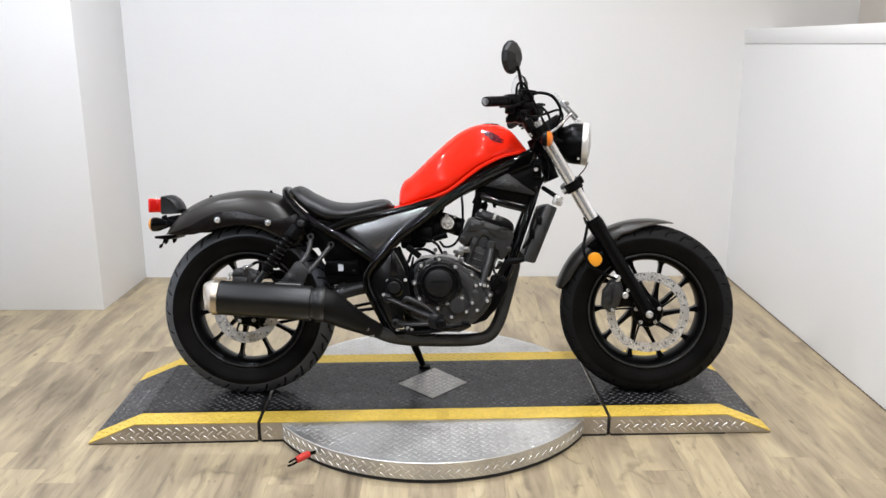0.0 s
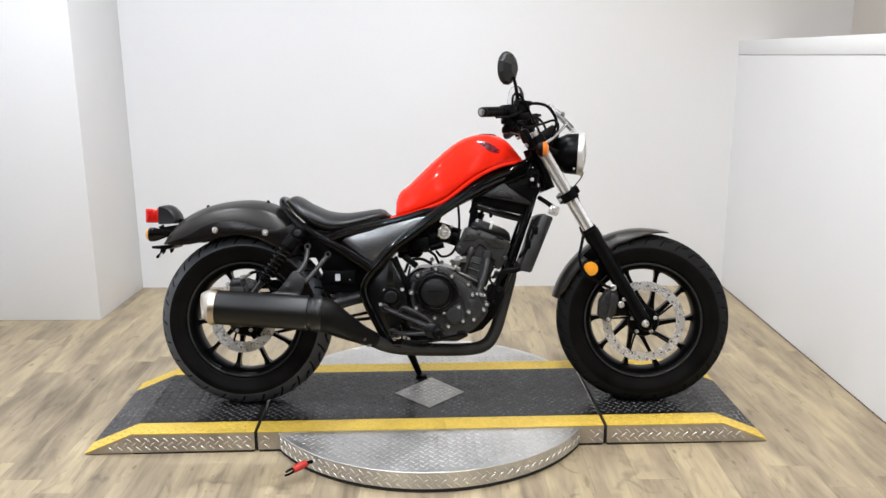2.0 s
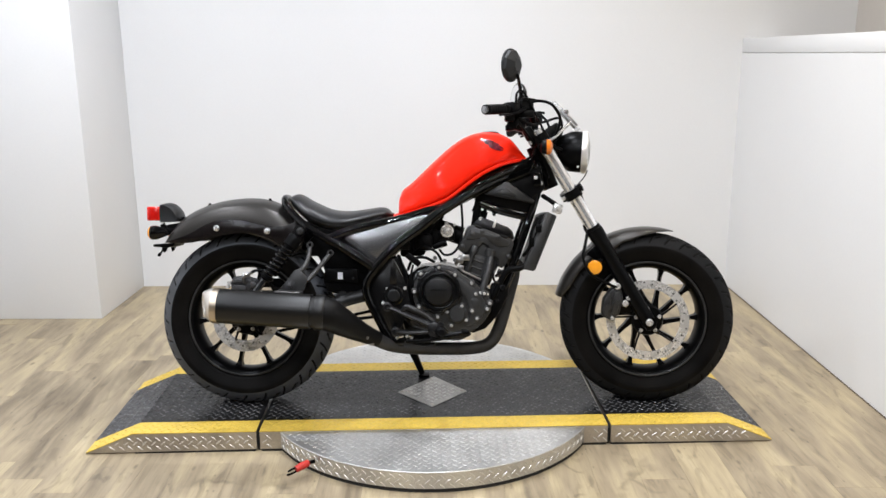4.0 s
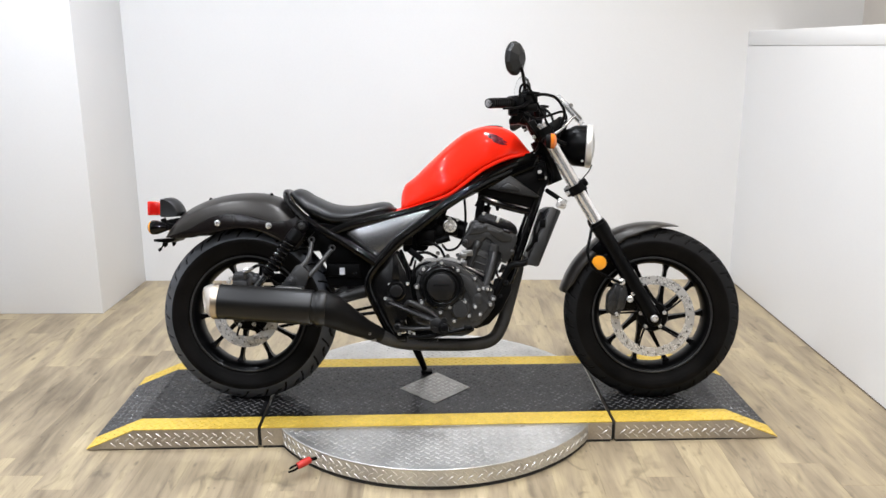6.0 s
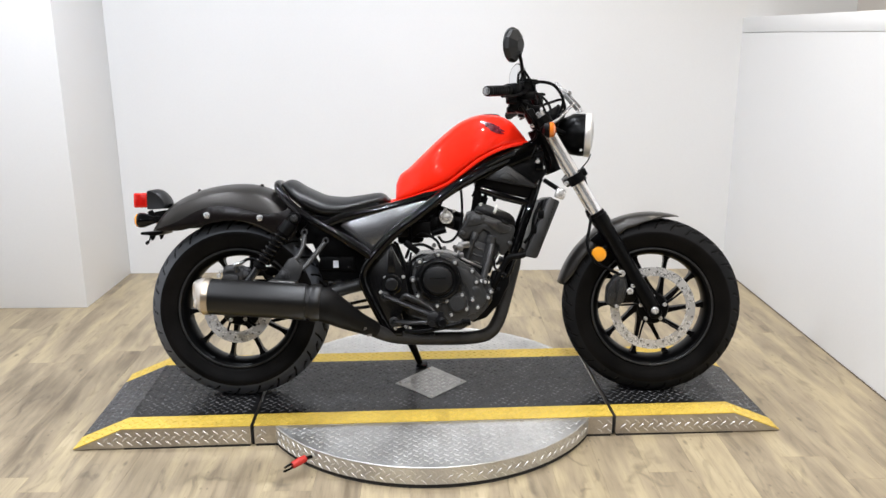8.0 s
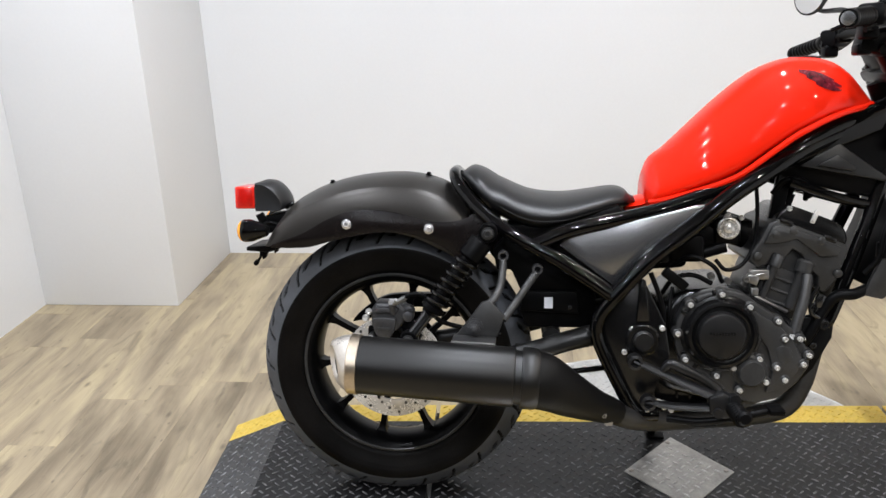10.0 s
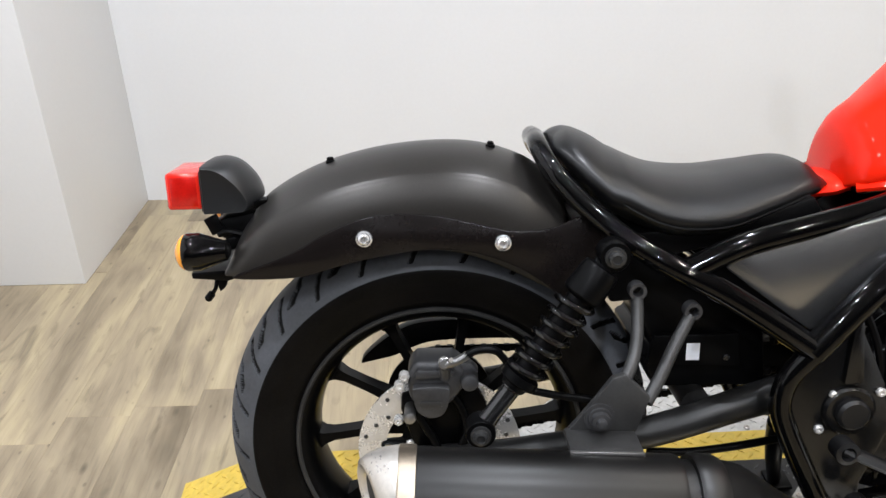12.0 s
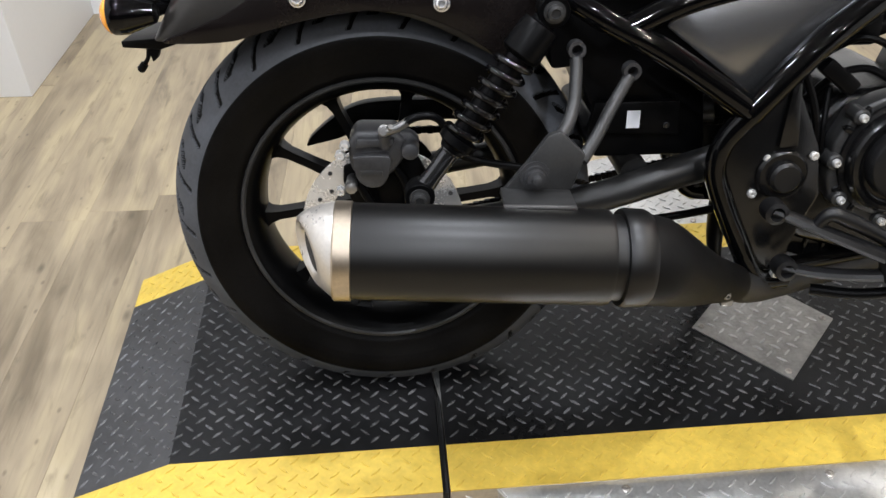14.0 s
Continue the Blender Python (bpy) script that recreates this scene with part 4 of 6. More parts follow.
for s in BOTH:
    bm = lathe(bmesh.new(), [(0, 0.0240), (0.004, 0.0262), (0.020, 0.0255), (0.040, 0.0185), (0.056, 0.0130), (0.060, 0.006)], (-0.333, s * 0.105, 0.640), (1, 0, 0.02), 28)
    rod(bm, (-0.290, s * 0.10, 0.640), (-0.276, s * 0.02, 0.636), 0.009)
    signal = part("rear_turn_signal", bm, GLOSS_BLACK, bike, "black turn signal with an amber lens")
    part("amber_lens", lathe(bmesh.new(), [(-0.0115, 0.006), (-0.010, 0.015), (-0.005, 0.0215), (-0.001, 0.0242), (0.002, 0.0240)], (-0.333, s * 0.105, 0.640), (1, 0, 0.02), 28), AMBER, signal, "amber lens")
bm = prism(bmesh.new(), [(-0.344, 0.596), (-0.270, 0.600), (-0.262, 0.620), (-0.250, 0.618), (-0.268, 0.590), (-0.292, 0.583), (-0.343, 0.587)], -0.060, 0.060, 0.002)
prism(bm, [(-0.314, 0.588), (-0.293, 0.588), (-0.300, 0.570), (-0.308, 0.564)], -0.052, -0.040, 0.002)
prism(bm, [(-0.314, 0.588), (-0.293, 0.588), (-0.300, 0.570), (-0.308, 0.564)], 0.040, 0.052, 0.002)
holder = part("plate_bracket", bm, PLASTIC, bike, "black number plate bracket")
bm = tube(bmesh.new(), [(-0.311, -0.050, 0.586), (-0.313, -0.052, 0.572), (-0.318, -0.052, 0.564), (-0.324, -0.052, 0.558)], 0.0030, 8)
lathe(bm, [(-0.006, 0.0055), (0.004, 0.0060), (0.007, 0.004)], (-0.323, -0.052, 0.558), (-0.5, 0, -0.6), 10)
part("plate_hook", bm, PLASTIC, holder)

# seat
SEAT = [(0.172, 0.770, 0.752, 0.055), (0.186, 0.781, 0.732, 0.082), (0.213, 0.774, 0.702, 0.112), (0.255, 0.749, 0.664, 0.132), (0.315, 0.724, 0.640, 0.144), (0.383, 0.717, 0.642, 0.142), (0.447, 0.724, 0.660, 0.120),
        (0.501, 0.731, 0.678, 0.096), (0.526, 0.724, 0.686, 0.078), (0.540, 0.707, 0.694, 0.050)]
rings = []
for k in range(41):
    x = 0.172 + (0.546 - 0.172) * k / 40
    zt, zb, w = between(SEAT, x)
    ring = []
    for j in range(28):
        a = 2 * math.pi * j / 28
        c, d = math.cos(a), math.sin(a)
        y = math.copysign(abs(c) ** 0.80, c) * w * (1 - 0.20 * max(0.0, d))
        z = (zt + zb) / 2 + math.copysign(abs(d) ** (1.05 if d > 0 else 0.75), d) * (zt - zb) / 2
        ring.append((x - 0.012 * (1 if x < 0.25 else 0) * abs(c), y, z))
    rings.append(ring)
seat = part("seat", loft(bmesh.new(), rings), VINYL, bike, "black vinyl solo saddle seat", sharp=70)
bm = bmesh.new()
for s in BOTH:
    pts = []
    for x in (0.19, 0.22, 0.26, 0.315, 0.383, 0.447, 0.50, 0.535):
        zt, zb, w = between(SEAT, x)
        pts.append((x, s * w * 0.985, zb + (zt - zb) * 0.33))
    tube(bm, pts, 0.0012, 6)
islands("seat_piping", bm, VINYL, seat)
part("seat_pan", prism(bmesh.new(), [(0.262, 0.652), (0.310, 0.618), (0.400, 0.636), (0.520, 0.670), (0.505, 0.696), (0.400, 0.662), (0.320, 0.656)], -0.108, 0.108, 0.004), PLASTIC, seat, "black plastic seat pan")

# fuel tank
TANK = [(0.566, 0.762, 0.694, 0.066), (0.578, 0.792, 0.695, 0.086), (0.610, 0.818, 0.703, 0.100), (0.650, 0.856, 0.716, 0.114), (0.700, 0.904, 0.733, 0.124), (0.750, 0.948, 0.755, 0.130), (0.801, 0.984, 0.793, 0.133),
        (0.853, 1.004, 0.832, 0.134), (0.905, 1.008, 0.861, 0.130), (0.947, 1.000, 0.879, 0.118), (0.982, 0.980, 0.888, 0.100), (1.012, 0.946, 0.895, 0.078), (1.036, 0.915, 0.900, 0.055)]


def tank_point(x, a, grow=0.0):
    zt, zb, w = between(TANK, x)
    c, d = math.cos(a), math.sin(a)
    mid = zb + (zt - zb) * 0.20
    y = math.copysign(abs(c) ** 0.86, c) * (w + grow)
    z = mid + (abs(d) ** 0.92 * (zt - mid + grow) if d > 0 else -abs(d) ** 0.6 * (mid - zb))
    return (x, y * (1 - (0.06 + 0.16 * max(0, (0.70 - x) / 0.13)) * max(0, d)), z)


rings = [[tank_point(0.566 + (1.036 - 0.566) * k / 56, 2 * math.pi * j / 48) for j in range(48)] for k in range(57)]
tank = part("fuel_tank", loft(bmesh.new(), rings), RED_PAINT, bike, "glossy red teardrop fuel tank", sharp=80)
for s in BOTH:
    pts = []
    for k in range(14):
        x = 0.573 + (1.032 - 0.573) * k / 13
        zt, zb, w = between(TANK, x)
        pts.append((x, s * (w * 0.97 + 0.001), zb + 0.005))
    part("tank_flange", tube(bmesh.new(), pts, 0.0065, 8, 4), RED_PAINT, tank, "welded seam flange along the tank's foot")
part("tank_tab", tube(bmesh.new(), [(0.588, 0, 0.702), (0.556, 0, 0.692), (0.526, 0, 0.686)], [0.06, 0.06, 0.05], 12, flat=0.25), RED_PAINT, tank)
part("filler_cap", lathe(bmesh.new(), [(0, 0.036), (0.006, 0.036), (0.010, 0.030), (0.011, 0.0)], (0.905, 0, 0.999), (0, 0, 1), 28), SATIN_BLACK, tank, "round black filler cap")
for s in BOTH:
    bm = bmesh.new()
    for feather in ((0.868, 0.935, 0.974, 0.953, 0.010), (0.880, 0.950, 0.962, 0.940, 0.010), (0.896, 0.948, 0.948, 0.931, 0.008)):
        x0, x1, z0, z1, w = feather
        rows = []
        for k in range(7):
            t = k / 6
            x, z = x0 + (x1 - x0) * t, z0 + (z1 - z0) * t
            half = w * math.sin(math.pi * min(1, t * 0.85 + 0.12)) * 0.8
            row = []
            for dz in (-half, 0.0, half):
                best = min((tank_point(x, a / 200, 0.0012) for a in range(0, 314)), key=lambda p: abs(p[2] - z - dz) + (1 if p[1] < 0 else 0))
                row.append((best[0], s * best[1], best[2]))
            rows.append(row)
        loft(bm, rows, around=False)
    part("tank_badge", bm, BADGE, tank, "dark wing-shaped badge")

# side panels, battery box, airbox
part("frame_spine", prism(bmesh.new(), [(0.575, 0.690), (0.575, 0.722), (0.70, 0.752), (0.78, 0.785), (0.84, 0.832), (0.92, 0.872), (1.03, 0.905), (1.07, 0.90), (1.05, 0.85), (0.90, 0.79), (0.80, 0.74), (0.68, 0.70)], -0.082, 0.082, 0.006), GLOSS_BLACK, bike, "black frame spine under the tank")
for s in BOTH:
    part("panel_backing", prism(bmesh.new(), [(0.335, 0.606), (0.402, 0.636), (0.545, 0.666), (0.670, 0.694), (0.560, 0.585), (0.500, 0.520), (0.470, 0.520)], s * 0.134, s * 0.144, 0.003), SATIN_BLACK, bike)
    part("side_panel", prism(bmesh.new(), [(0.375, 0.616), (0.402, 0.641), (0.545, 0.672), (0.655, 0.700), (0.697, 0.704), (0.677, 0.676), (0.568, 0.594), (0.524, 0.550), (0.496, 0.525), (0.474, 0.540)], s * 0.146, s * 0.156, 0.004), GREY_PANEL, bike, "dark grey satin triangular side panel")
box_body = part("battery_box", prism(bmesh.new(), [(0.306, 0.421), (0.288, 0.468), (0.306, 0.478), (0.272, 0.553), (0.240, 0.550), (0.232, 0.600), (0.262, 0.632), (0.300, 0.628), (0.455, 0.520), (0.466, 0.421)], -0.10, 0.10, 0.006), PLASTIC, bike, "black plastic battery box")
part("battery_cover", prism(bmesh.new(), [(0.292, 0.462), (0.300, 0.506), (0.418, 0.506), (0.423, 0.456)], -0.112, -0.10, 0.003), PLASTIC, box_body)
bm = bmesh.new()
bolt(bm, (0.402, -0.112, 0.471), r=0.005, h=0.003)
part("cover_bolt", bm, DARK_CHROME, box_body)
part("white_sticker", box(bmesh.new(), (0.355, -0.1128, 0.481), (0.0185, 0.001, 0.025)), WHITE_STICKER, box_body, "small white sticker")
part("inner_mudguard", prism(bmesh.new(), [(0.195, 0.655), (0.226, 0.584), (0.240, 0.566), (0.268, 0.566), (0.272, 0.640)], -0.075, 0.075, 0.004), PLASTIC, bike)
airbox = part("airbox", prism(bmesh.new(), [(0.845, 0.755), (0.90, 0.735), (1.045, 0.705), (1.105, 0.80), (1.09, 0.878), (0.985, 0.848), (0.865, 0.792)], -0.062, 0.062, 0.008), PLASTIC, bike, "black plastic airbox under the tank")
for s in BOTH:
    part("airbox_cover", prism(bmesh.new(), [(0.880, 0.776), (0.962, 0.824), (1.066, 0.750), (1.060, 0.742)], s * 0.06, s * 0.085, 0.006), AIRBOX, airbox, "dark grey triangular side cover")
    part("cover_rib", prism(bmesh.new(), [(0.915, 0.777), (0.957, 0.801), (1.000, 0.772), (0.993, 0.764)], s * 0.080, s * 0.091, 0.004), AIRBOX, airbox)
part("intake_duct", prism(bmesh.new(), [(0.570, 0.545), (0.570, 0.650), (0.690, 0.712), (0.716, 0.672), (0.676, 0.615), (0.660, 0.550)], -0.055, 0.055, 0.012, 3), PLASTIC, airbox, "black rubber intake duct")
part("engine_hanger", prism(bmesh.new(), [(0.832, 0.660), (0.862, 0.664), (0.876, 0.760), (0.848, 0.760)], -0.060, -0.040, 0.003), SATIN_BLACK, bike)

# exhaust
MUF_A, MUF_B = Vector((-0.033, -0.317, 0.396)), Vector((0.284, -0.314, 0.3735))
d = (MUF_B - MUF_A).normalized()
long = (MUF_B - MUF_A).length
muffler = part("muffler", lathe(bmesh.new(), [(0.002, 0.052), (0.002, 0.0585), (long - 0.008, 0.0595), (long - 0.003, 0.0580), (long - 0.002, 0.0535), (long + 0.012, 0.0535)], MUF_A, d, 48), MUFFLER, bike, "matt black cylindrical muffler")


def slashed(bm):
    """Leans the muffler's end face outwards and down."""
    for v in bm.verts:
        back = max(0.0, MUF_A.x - 0.010 - v.co.x) / 0.05
        v.co.x -= min(1.2, back) * (0.20 * (v.co.z - MUF_A.z) + 0.52 * (v.co.y - MUF_A.y))
    return bm


bm = lathe(bmesh.new(), [(0.004, 0.0600), (-0.014, 0.0600), (-0.028, 0.0565), (-0.040, 0.0500), (-0.048, 0.0425), (-0.050, 0.0360), (-0.047, 0.0290), (-0.043, 0.0262), (-0.030, 0.025)], MUF_A, d, 48)
part("heat_band", lathe(bmesh.new(), [(0.005, 0.0590), (0.004, 0.0606), (-0.015, 0.0606), (-0.017, 0.0590)], MUF_A, d, 48), HEAT_BAND, muffler, "heat-tinted bronze steel band")
part("end_cap", slashed(bm), BRUSHED, muffler, "brushed steel end cap with a warm sheen")
part("outlet", slashed(lathe(bmesh.new(), [(-0.0440, 0.0268), (-0.028, 0.0255), (-0.028, 0.0)], MUF_A, d, 32)), SHADOW_GAP, muffler)
part("clamp_band", lathe(bmesh.new(), [(long + 0.011, 0.0535), (long + 0.0115, 0.0595), (long + 0.016, 0.0615), (long + 0.040, 0.0605), (long + 0.046, 0.0575)], MUF_A, d, 48), MUFFLER, muffler)
bm = tube(bmesh.new(), [(0.310, -0.314, 0.371), (0.342, -0.308, 0.362), (0.392, -0.275, 0.327), (0.447, -0.232, 0.290), (0.497, -0.196, 0.262)], [0.0575, 0.0565, 0.046, 0.034, 0.027], 32)
part("collector_cone", bm, CONE_BLACK, muffler, "black tapering exhaust collector")
bm = tube(bmesh.new(), [(0.474, -0.212, 0.275), (0.522, -0.180, 0.245), (0.590, -0.130, 0.222), (0.710, -0.060, 0.205), (0.840, -0.015, 0.200), (0.902, -0.010, 0.218), (0.936, -0.005, 0.268), (0.960, 0.010, 0.340), (0.981, 0.022, 0.414),
                        (0.996, 0.026, 0.476), (0.994, 0.018, 0.530), (0.960, 0.0, 0.560)], 0.0240, 20)
header = part("header_pipe", bm, PIPE, bike, "heat-dulled dark exhaust header pipe")
bm = bmesh.new()
bolt(bm, (0.465, -0.250, 0.276), (0.2, -1, -0.1), 0.006, 0.008)
box(bm, (0.478, -0.222, 0.254), (0.018, 0.020, 0.020), 0.003)
islands("exhaust_clamp", bm, DARK_STEEL, header, "dull steel exhaust clamp")
bm = bmesh.new()
tube(bm, [(0.257, -0.180, 0.586), (0.256, -0.190, 0.566), (0.252, -0.208, 0.540), (0.243, -0.228, 0.520), (0.230, -0.246, 0.506)], 0.0082, 12)
tube(bm, [(0.326, -0.180, 0.560), (0.315, -0.190, 0.546), (0.298, -0.206, 0.524), (0.280, -0.226, 0.500), (0.258, -0.246, 0.474)], 0.0082, 12)
prism(bm, [(0.214, 0.511), (0.230, 0.516), (0.262, 0.484), (0.246, 0.438), (0.155, 0.434), (0.190, 0.478)], -0.254, -0.242, 0.003)
box(bm, (0.200, -0.278, 0.4375), (0.088, 0.060, 0.008), 0.002, Matrix.Rotation(radians(3), 4, "Y"))
bracket = part("exhaust_bracket", bm, ENGINE_GREY, bike, "dark grey forked muffler bracket")
part("saddle", prism(bmesh.new(), [(0.155, 0.4445), (0.243, 0.4400), (0.246, 0.4160), (0.160, 0.4205)], -0.308, -0.303, 0.001), DARK_STEEL, bracket, "bare steel saddle over the muffler")
bm = bmesh.new()
for x, z in ((0.257, 0.597), (0.329, 0.568)):
    ringed = bmesh.new()
    annulus(ringed, 0.0068, 0.0112, -0.186, -0.170, 24)
    ringed.transform(Matrix.Translation((x, 0, z)))
    add(bm, ringed)
islands("bracket_eye", bm, CALIPER, bracket)
bm = bmesh.new()
lathe(bm, [(0, 0.0190), (0.003, 0.0190), (0.0035, 0.0150), (0.007, 0.0145), (0.0075, 0.0115), (0.015, 0.0110), (0.016, 0.0065), (0.022, 0.0060), (0.023, 0.004)], (0.199, -0.254, 0.460), (0, -1, 0), 18)
part("bracket_bolt", bm, CALIPER, bracket, "stacked washer and nut on a stud")

# engine
engine = part("engine", prism(bmesh.new(), [(0.575, 0.335), (0.585, 0.460), (0.640, 0.512), (0.750, 0.520), (0.835, 0.475), (0.905, 0.425), (0.905, 0.350), (0.855, 0.290), (0.780, 0.262), (0.690, 0.268), (0.610, 0.290)], -0.125, 0.125, 0.016, 3),
              ENGINE_BLACK, bike, "black single-cylinder engine")
CASE = [(0.622, 0.400), (0.624, 0.452), (0.645, 0.498), (0.683, 0.515), (0.721, 0.524), (0.762, 0.514), (0.796, 0.488), (0.841, 0.459), (0.872, 0.430), (0.900, 0.392), (0.902, 0.357), (0.880, 0.322), (0.842, 0.286), (0.796, 0.274), (0.750, 0.282), (0.712, 0.318), (0.660, 0.344), (0.632, 0.370)]
part("crankcase_cover", prism(bmesh.new(), CASE, -0.156, -0.118, 0.006, 3), ENGINE_GREY, engine, "dark grey cast crankcase cover")
part("cover_step", prism(bmesh.new(), [(0.768, 0.486), (0.836, 0.446), (0.862, 0.418), (0.884, 0.380), (0.876, 0.346), (0.846, 0.310), (0.812, 0.300), (0.826, 0.352), (0.812, 0.398), (0.790, 0.430)], -0.164, -0.150, 0.004), ENGINE_GREY, engine)
BOLTS = [(0.650, 0.491), (0.626, 0.428), (0.643, 0.372), (0.714, 0.514), (0.772, 0.487), (0.831, 0.457), (0.796, 0.375), (0.743, 0.355), (0.811, 0.325), (0.758, 0.306), (0.709, 0.337), (0.832, 0.357), (0.846, 0.419), (0.886, 0.365), (0.850, 0.330), (0.896, 0.385), (0.876, 0.420)]
bm = bmesh.new()
for x, z in BOLTS:
    lathe(bm, [(-0.020, 0.0120), (0.004, 0.0110), (0.006, 0.0085)], (x, -0.160, z), (0, -1, 0), 16)
islands("bolt_boss", bm, ENGINE_GREY, engine, "cast bolt boss")
bm = bmesh.new()
for x, z in BOLTS:
    bolt(bm, (x, -0.166, z), r=0.0060, h=0.007, seg=12)
islands("cover_bolt", bm, SILVER, engine, "small silver cover bolt")
ring = [(0.0, 0.0840), (0.004, 0.0830), (0.006, 0.0770), (0.014, 0.0750), (0.020, 0.0700), (0.021, 0.0640), (0.016, 0.0610), (0.014, 0.0560), (0.015, 0.0520)]
part("clutch_cover", lathe(bmesh.new(), ring, (0.716, -0.158, 0.428), (0, -1, 0), 56), ENGINE_BLACK, engine, "round gloss black clutch cover")
cap = part("clutch_cap", lathe(bmesh.new(), [(-0.010, 0.0500), (0.012, 0.0500), (0.017, 0.0470), (0.0185, 0.0430), (0.0185, 0.0)], (0.712, -0.176, 0.430), (0, -1, 0), 48), BRACKET_BLACK, engine, "smooth dark cap on the clutch cover")
bm = bmesh.new()
for k in range(9):
    box(bm, (0.688 + 0.006 * k, -0.1951, 0.436), (0.0035, 0.0010, 0.0055))
islands("raised_mark", bm, ENGINE_BLACK, cap, "worn raised mark")
bm = bmesh.new()
for a in (100, 128, 150, 210, 236, 262):
    c, d = math.cos(radians(a)), math.sin(radians(a))
    box(bm, (0.716 + 0.083 * c, -0.152, 0.428 + 0.083 * d), (0.022, 0.016, 0.010), 0.003, Matrix.Rotation(radians(-a), 4, "Y"))
islands("cover_lug", bm, ENGINE_BLACK, engine)
bm = lathe(bmesh.new(), [(-0.010, 0.036), (0.006, 0.036), (0.010, 0.031), (0.013, 0.0295), (0.020, 0.0290), (0.025, 0.0250), (0.0255, 0.0)], (0.779, -0.158, 0.347), (0, -1, 0), 36)
part("oil_filter_cover", bm, ENGINE_GREY, engine, "small round oil filter cover")
part("sump", prism(bmesh.new(), [(0.575, 0.330), (0.590, 0.262), (0.640, 0.246), (0.790, 0.240), (0.835, 0.262), (0.800, 0.300)], -0.100, 0.100, 0.008), ENGINE_BLACK, engine, "black engine sump")
bm = bmesh.new()
for x in (0.640, 0.668, 0.696, 0.724, 0.752):
    box(bm, (x, -0.101, 0.268), (0.006, 0.008, 0.036), 0.002)
islands("sump_rib", bm, ENGINE_BLACK, engine)
# cylinder, tilted forward
part("cylinder", prism(bmesh.new(), [(0.786, 0.500), (0.860, 0.440), (0.900, 0.440), (0.930, 0.520), (0.950, 0.580), (0.830, 0.615), (0.806, 0.560)], -0.078, 0.078, 0.006), ENGINE_GREY, engine, "dark grey cast cylinder")
part("cylinder_jacket", prism(bmesh.new(), [(0.800, 0.500), (0.868, 0.455), (0.890, 0.462), (0.915, 0.535), (0.828, 0.566)], -0.086, -0.070, 0.004), ENGINE_GREY, engine)
HEAD = [(0.784, 0.574), (0.790, 0.596), (0.806, 0.618), (0.822, 0.656), (0.842, 0.664), (0.982, 0.610), (0.988, 0.594), (0.976, 0.562), (0.962, 0.524), (0.944, 0.504), (0.928, 0.512), (0.930, 0.540), (0.906, 0.560), (0.894, 0.588), (0.874, 0.600), (0.860, 0.582), (0.834, 0.590), (0.822, 0.566), (0.802, 0.560)]
head = part("cylinder_head", prism(bmesh.new(), HEAD, -0.098, 0.098, 0.004, 3), ENGINE_GREY, engine, "dark grey cast cylinder head")
part("head_flank", prism(bmesh.new(), [(0.812, 0.612), (0.828, 0.648), (0.846, 0.654), (0.972, 0.606), (0.966, 0.586), (0.930, 0.584), (0.880, 0.622), (0.850, 0.614)], -0.104, -0.094, 0.003), ENGINE_GREY, head)
cover = part("head_cover", prism(bmesh.new(), [(0.834, 0.656), (0.846, 0.680), (0.862, 0.690), (0.884, 0.688), (0.966, 0.656), (0.984, 0.640), (0.990, 0.618), (0.984, 0.604)], -0.088, 0.088, 0.006, 3), ENGINE_BLACK, engine, "gloss black head cover")
bm = bmesh.new()
for x, z, w in ((0.858, 0.657, 0.030), (0.950, 0.621, 0.030)):
    box(bm, (x, -0.094, z), (w, 0.012, 0.012), 0.004, Matrix.Rotation(radians(21), 4, "Y"))
islands("cover_lug", bm, ENGINE_BLACK, cover)
bm = bmesh.new()
for (x0, z0), (x1, z1), r in (((0.842, 0.572), (0.813, 0.480), 0.0085), ((0.900, 0.560), (0.876, 0.470), 0.0120)):
    rod(bm, (x1, -0.090, z1), (x0, -0.096, z0), r, 14)
    d = Vector((x0 - x1, 0, z0 - z1)).normalized()
    lathe(bm, [(-0.010, r * 1.5), (0.012, r * 1.5), (0.017, r * 1.1)], (x0, -0.096, z0), d, 14)
for k in range(3):
    x, z = 0.836 + 0.008 * k, 0.486 + 0.024 * k
    tube(bm, [(x - 0.020, -0.0865, z + 0.006), (x + 0.042, -0.0865, z - 0.016)], 0.0032, 8, 1)
islands("rib", bm, ENGINE_GREY, engine)
bm = bmesh.new()
tube(bm, [(0.797, -0.106, 0.498), (0.830, -0.108, 0.482), (0.866, -0.104, 0.464)], 0.0040, 8)
box(bm, (0.796, -0.104, 0.508), (0.016, 0.012, 0.018), 0.003)
box(bm, (0.790, -0.104, 0.535), (0.026, 0.014, 0.020), 0.003, Matrix.Rotation(radians(15), 4, "Y"))
islands("oil_line", bm, DARK_STEEL, engine, "dull steel oil line")
bm = bmesh.new()
for x, z in ((0.800, 0.585), (0.968, 0.548), (0.872, 0.640), (0.930, 0.618), (0.836, 0.632)):
    lathe(bm, [(0, 0.0095), (0.005, 0.0088), (0.007, 0.005)], (x, -0.100, z), (0, -1, 0), 16)
islands("boss", bm, ENGINE_GREY, head)
bm = bmesh.new()
box(bm, (0.918, -0.089, 0.668), (0.010, 0.006, 0.030), 0.002, Matrix.Rotation(radians(21), 4, "Y"))
bolt(bm, (0.865, -0.089, 0.686), r=0.006)
islands("head_bracket", bm, SILVER, engine, "bright bracket on the head")
bm = bmesh.new()
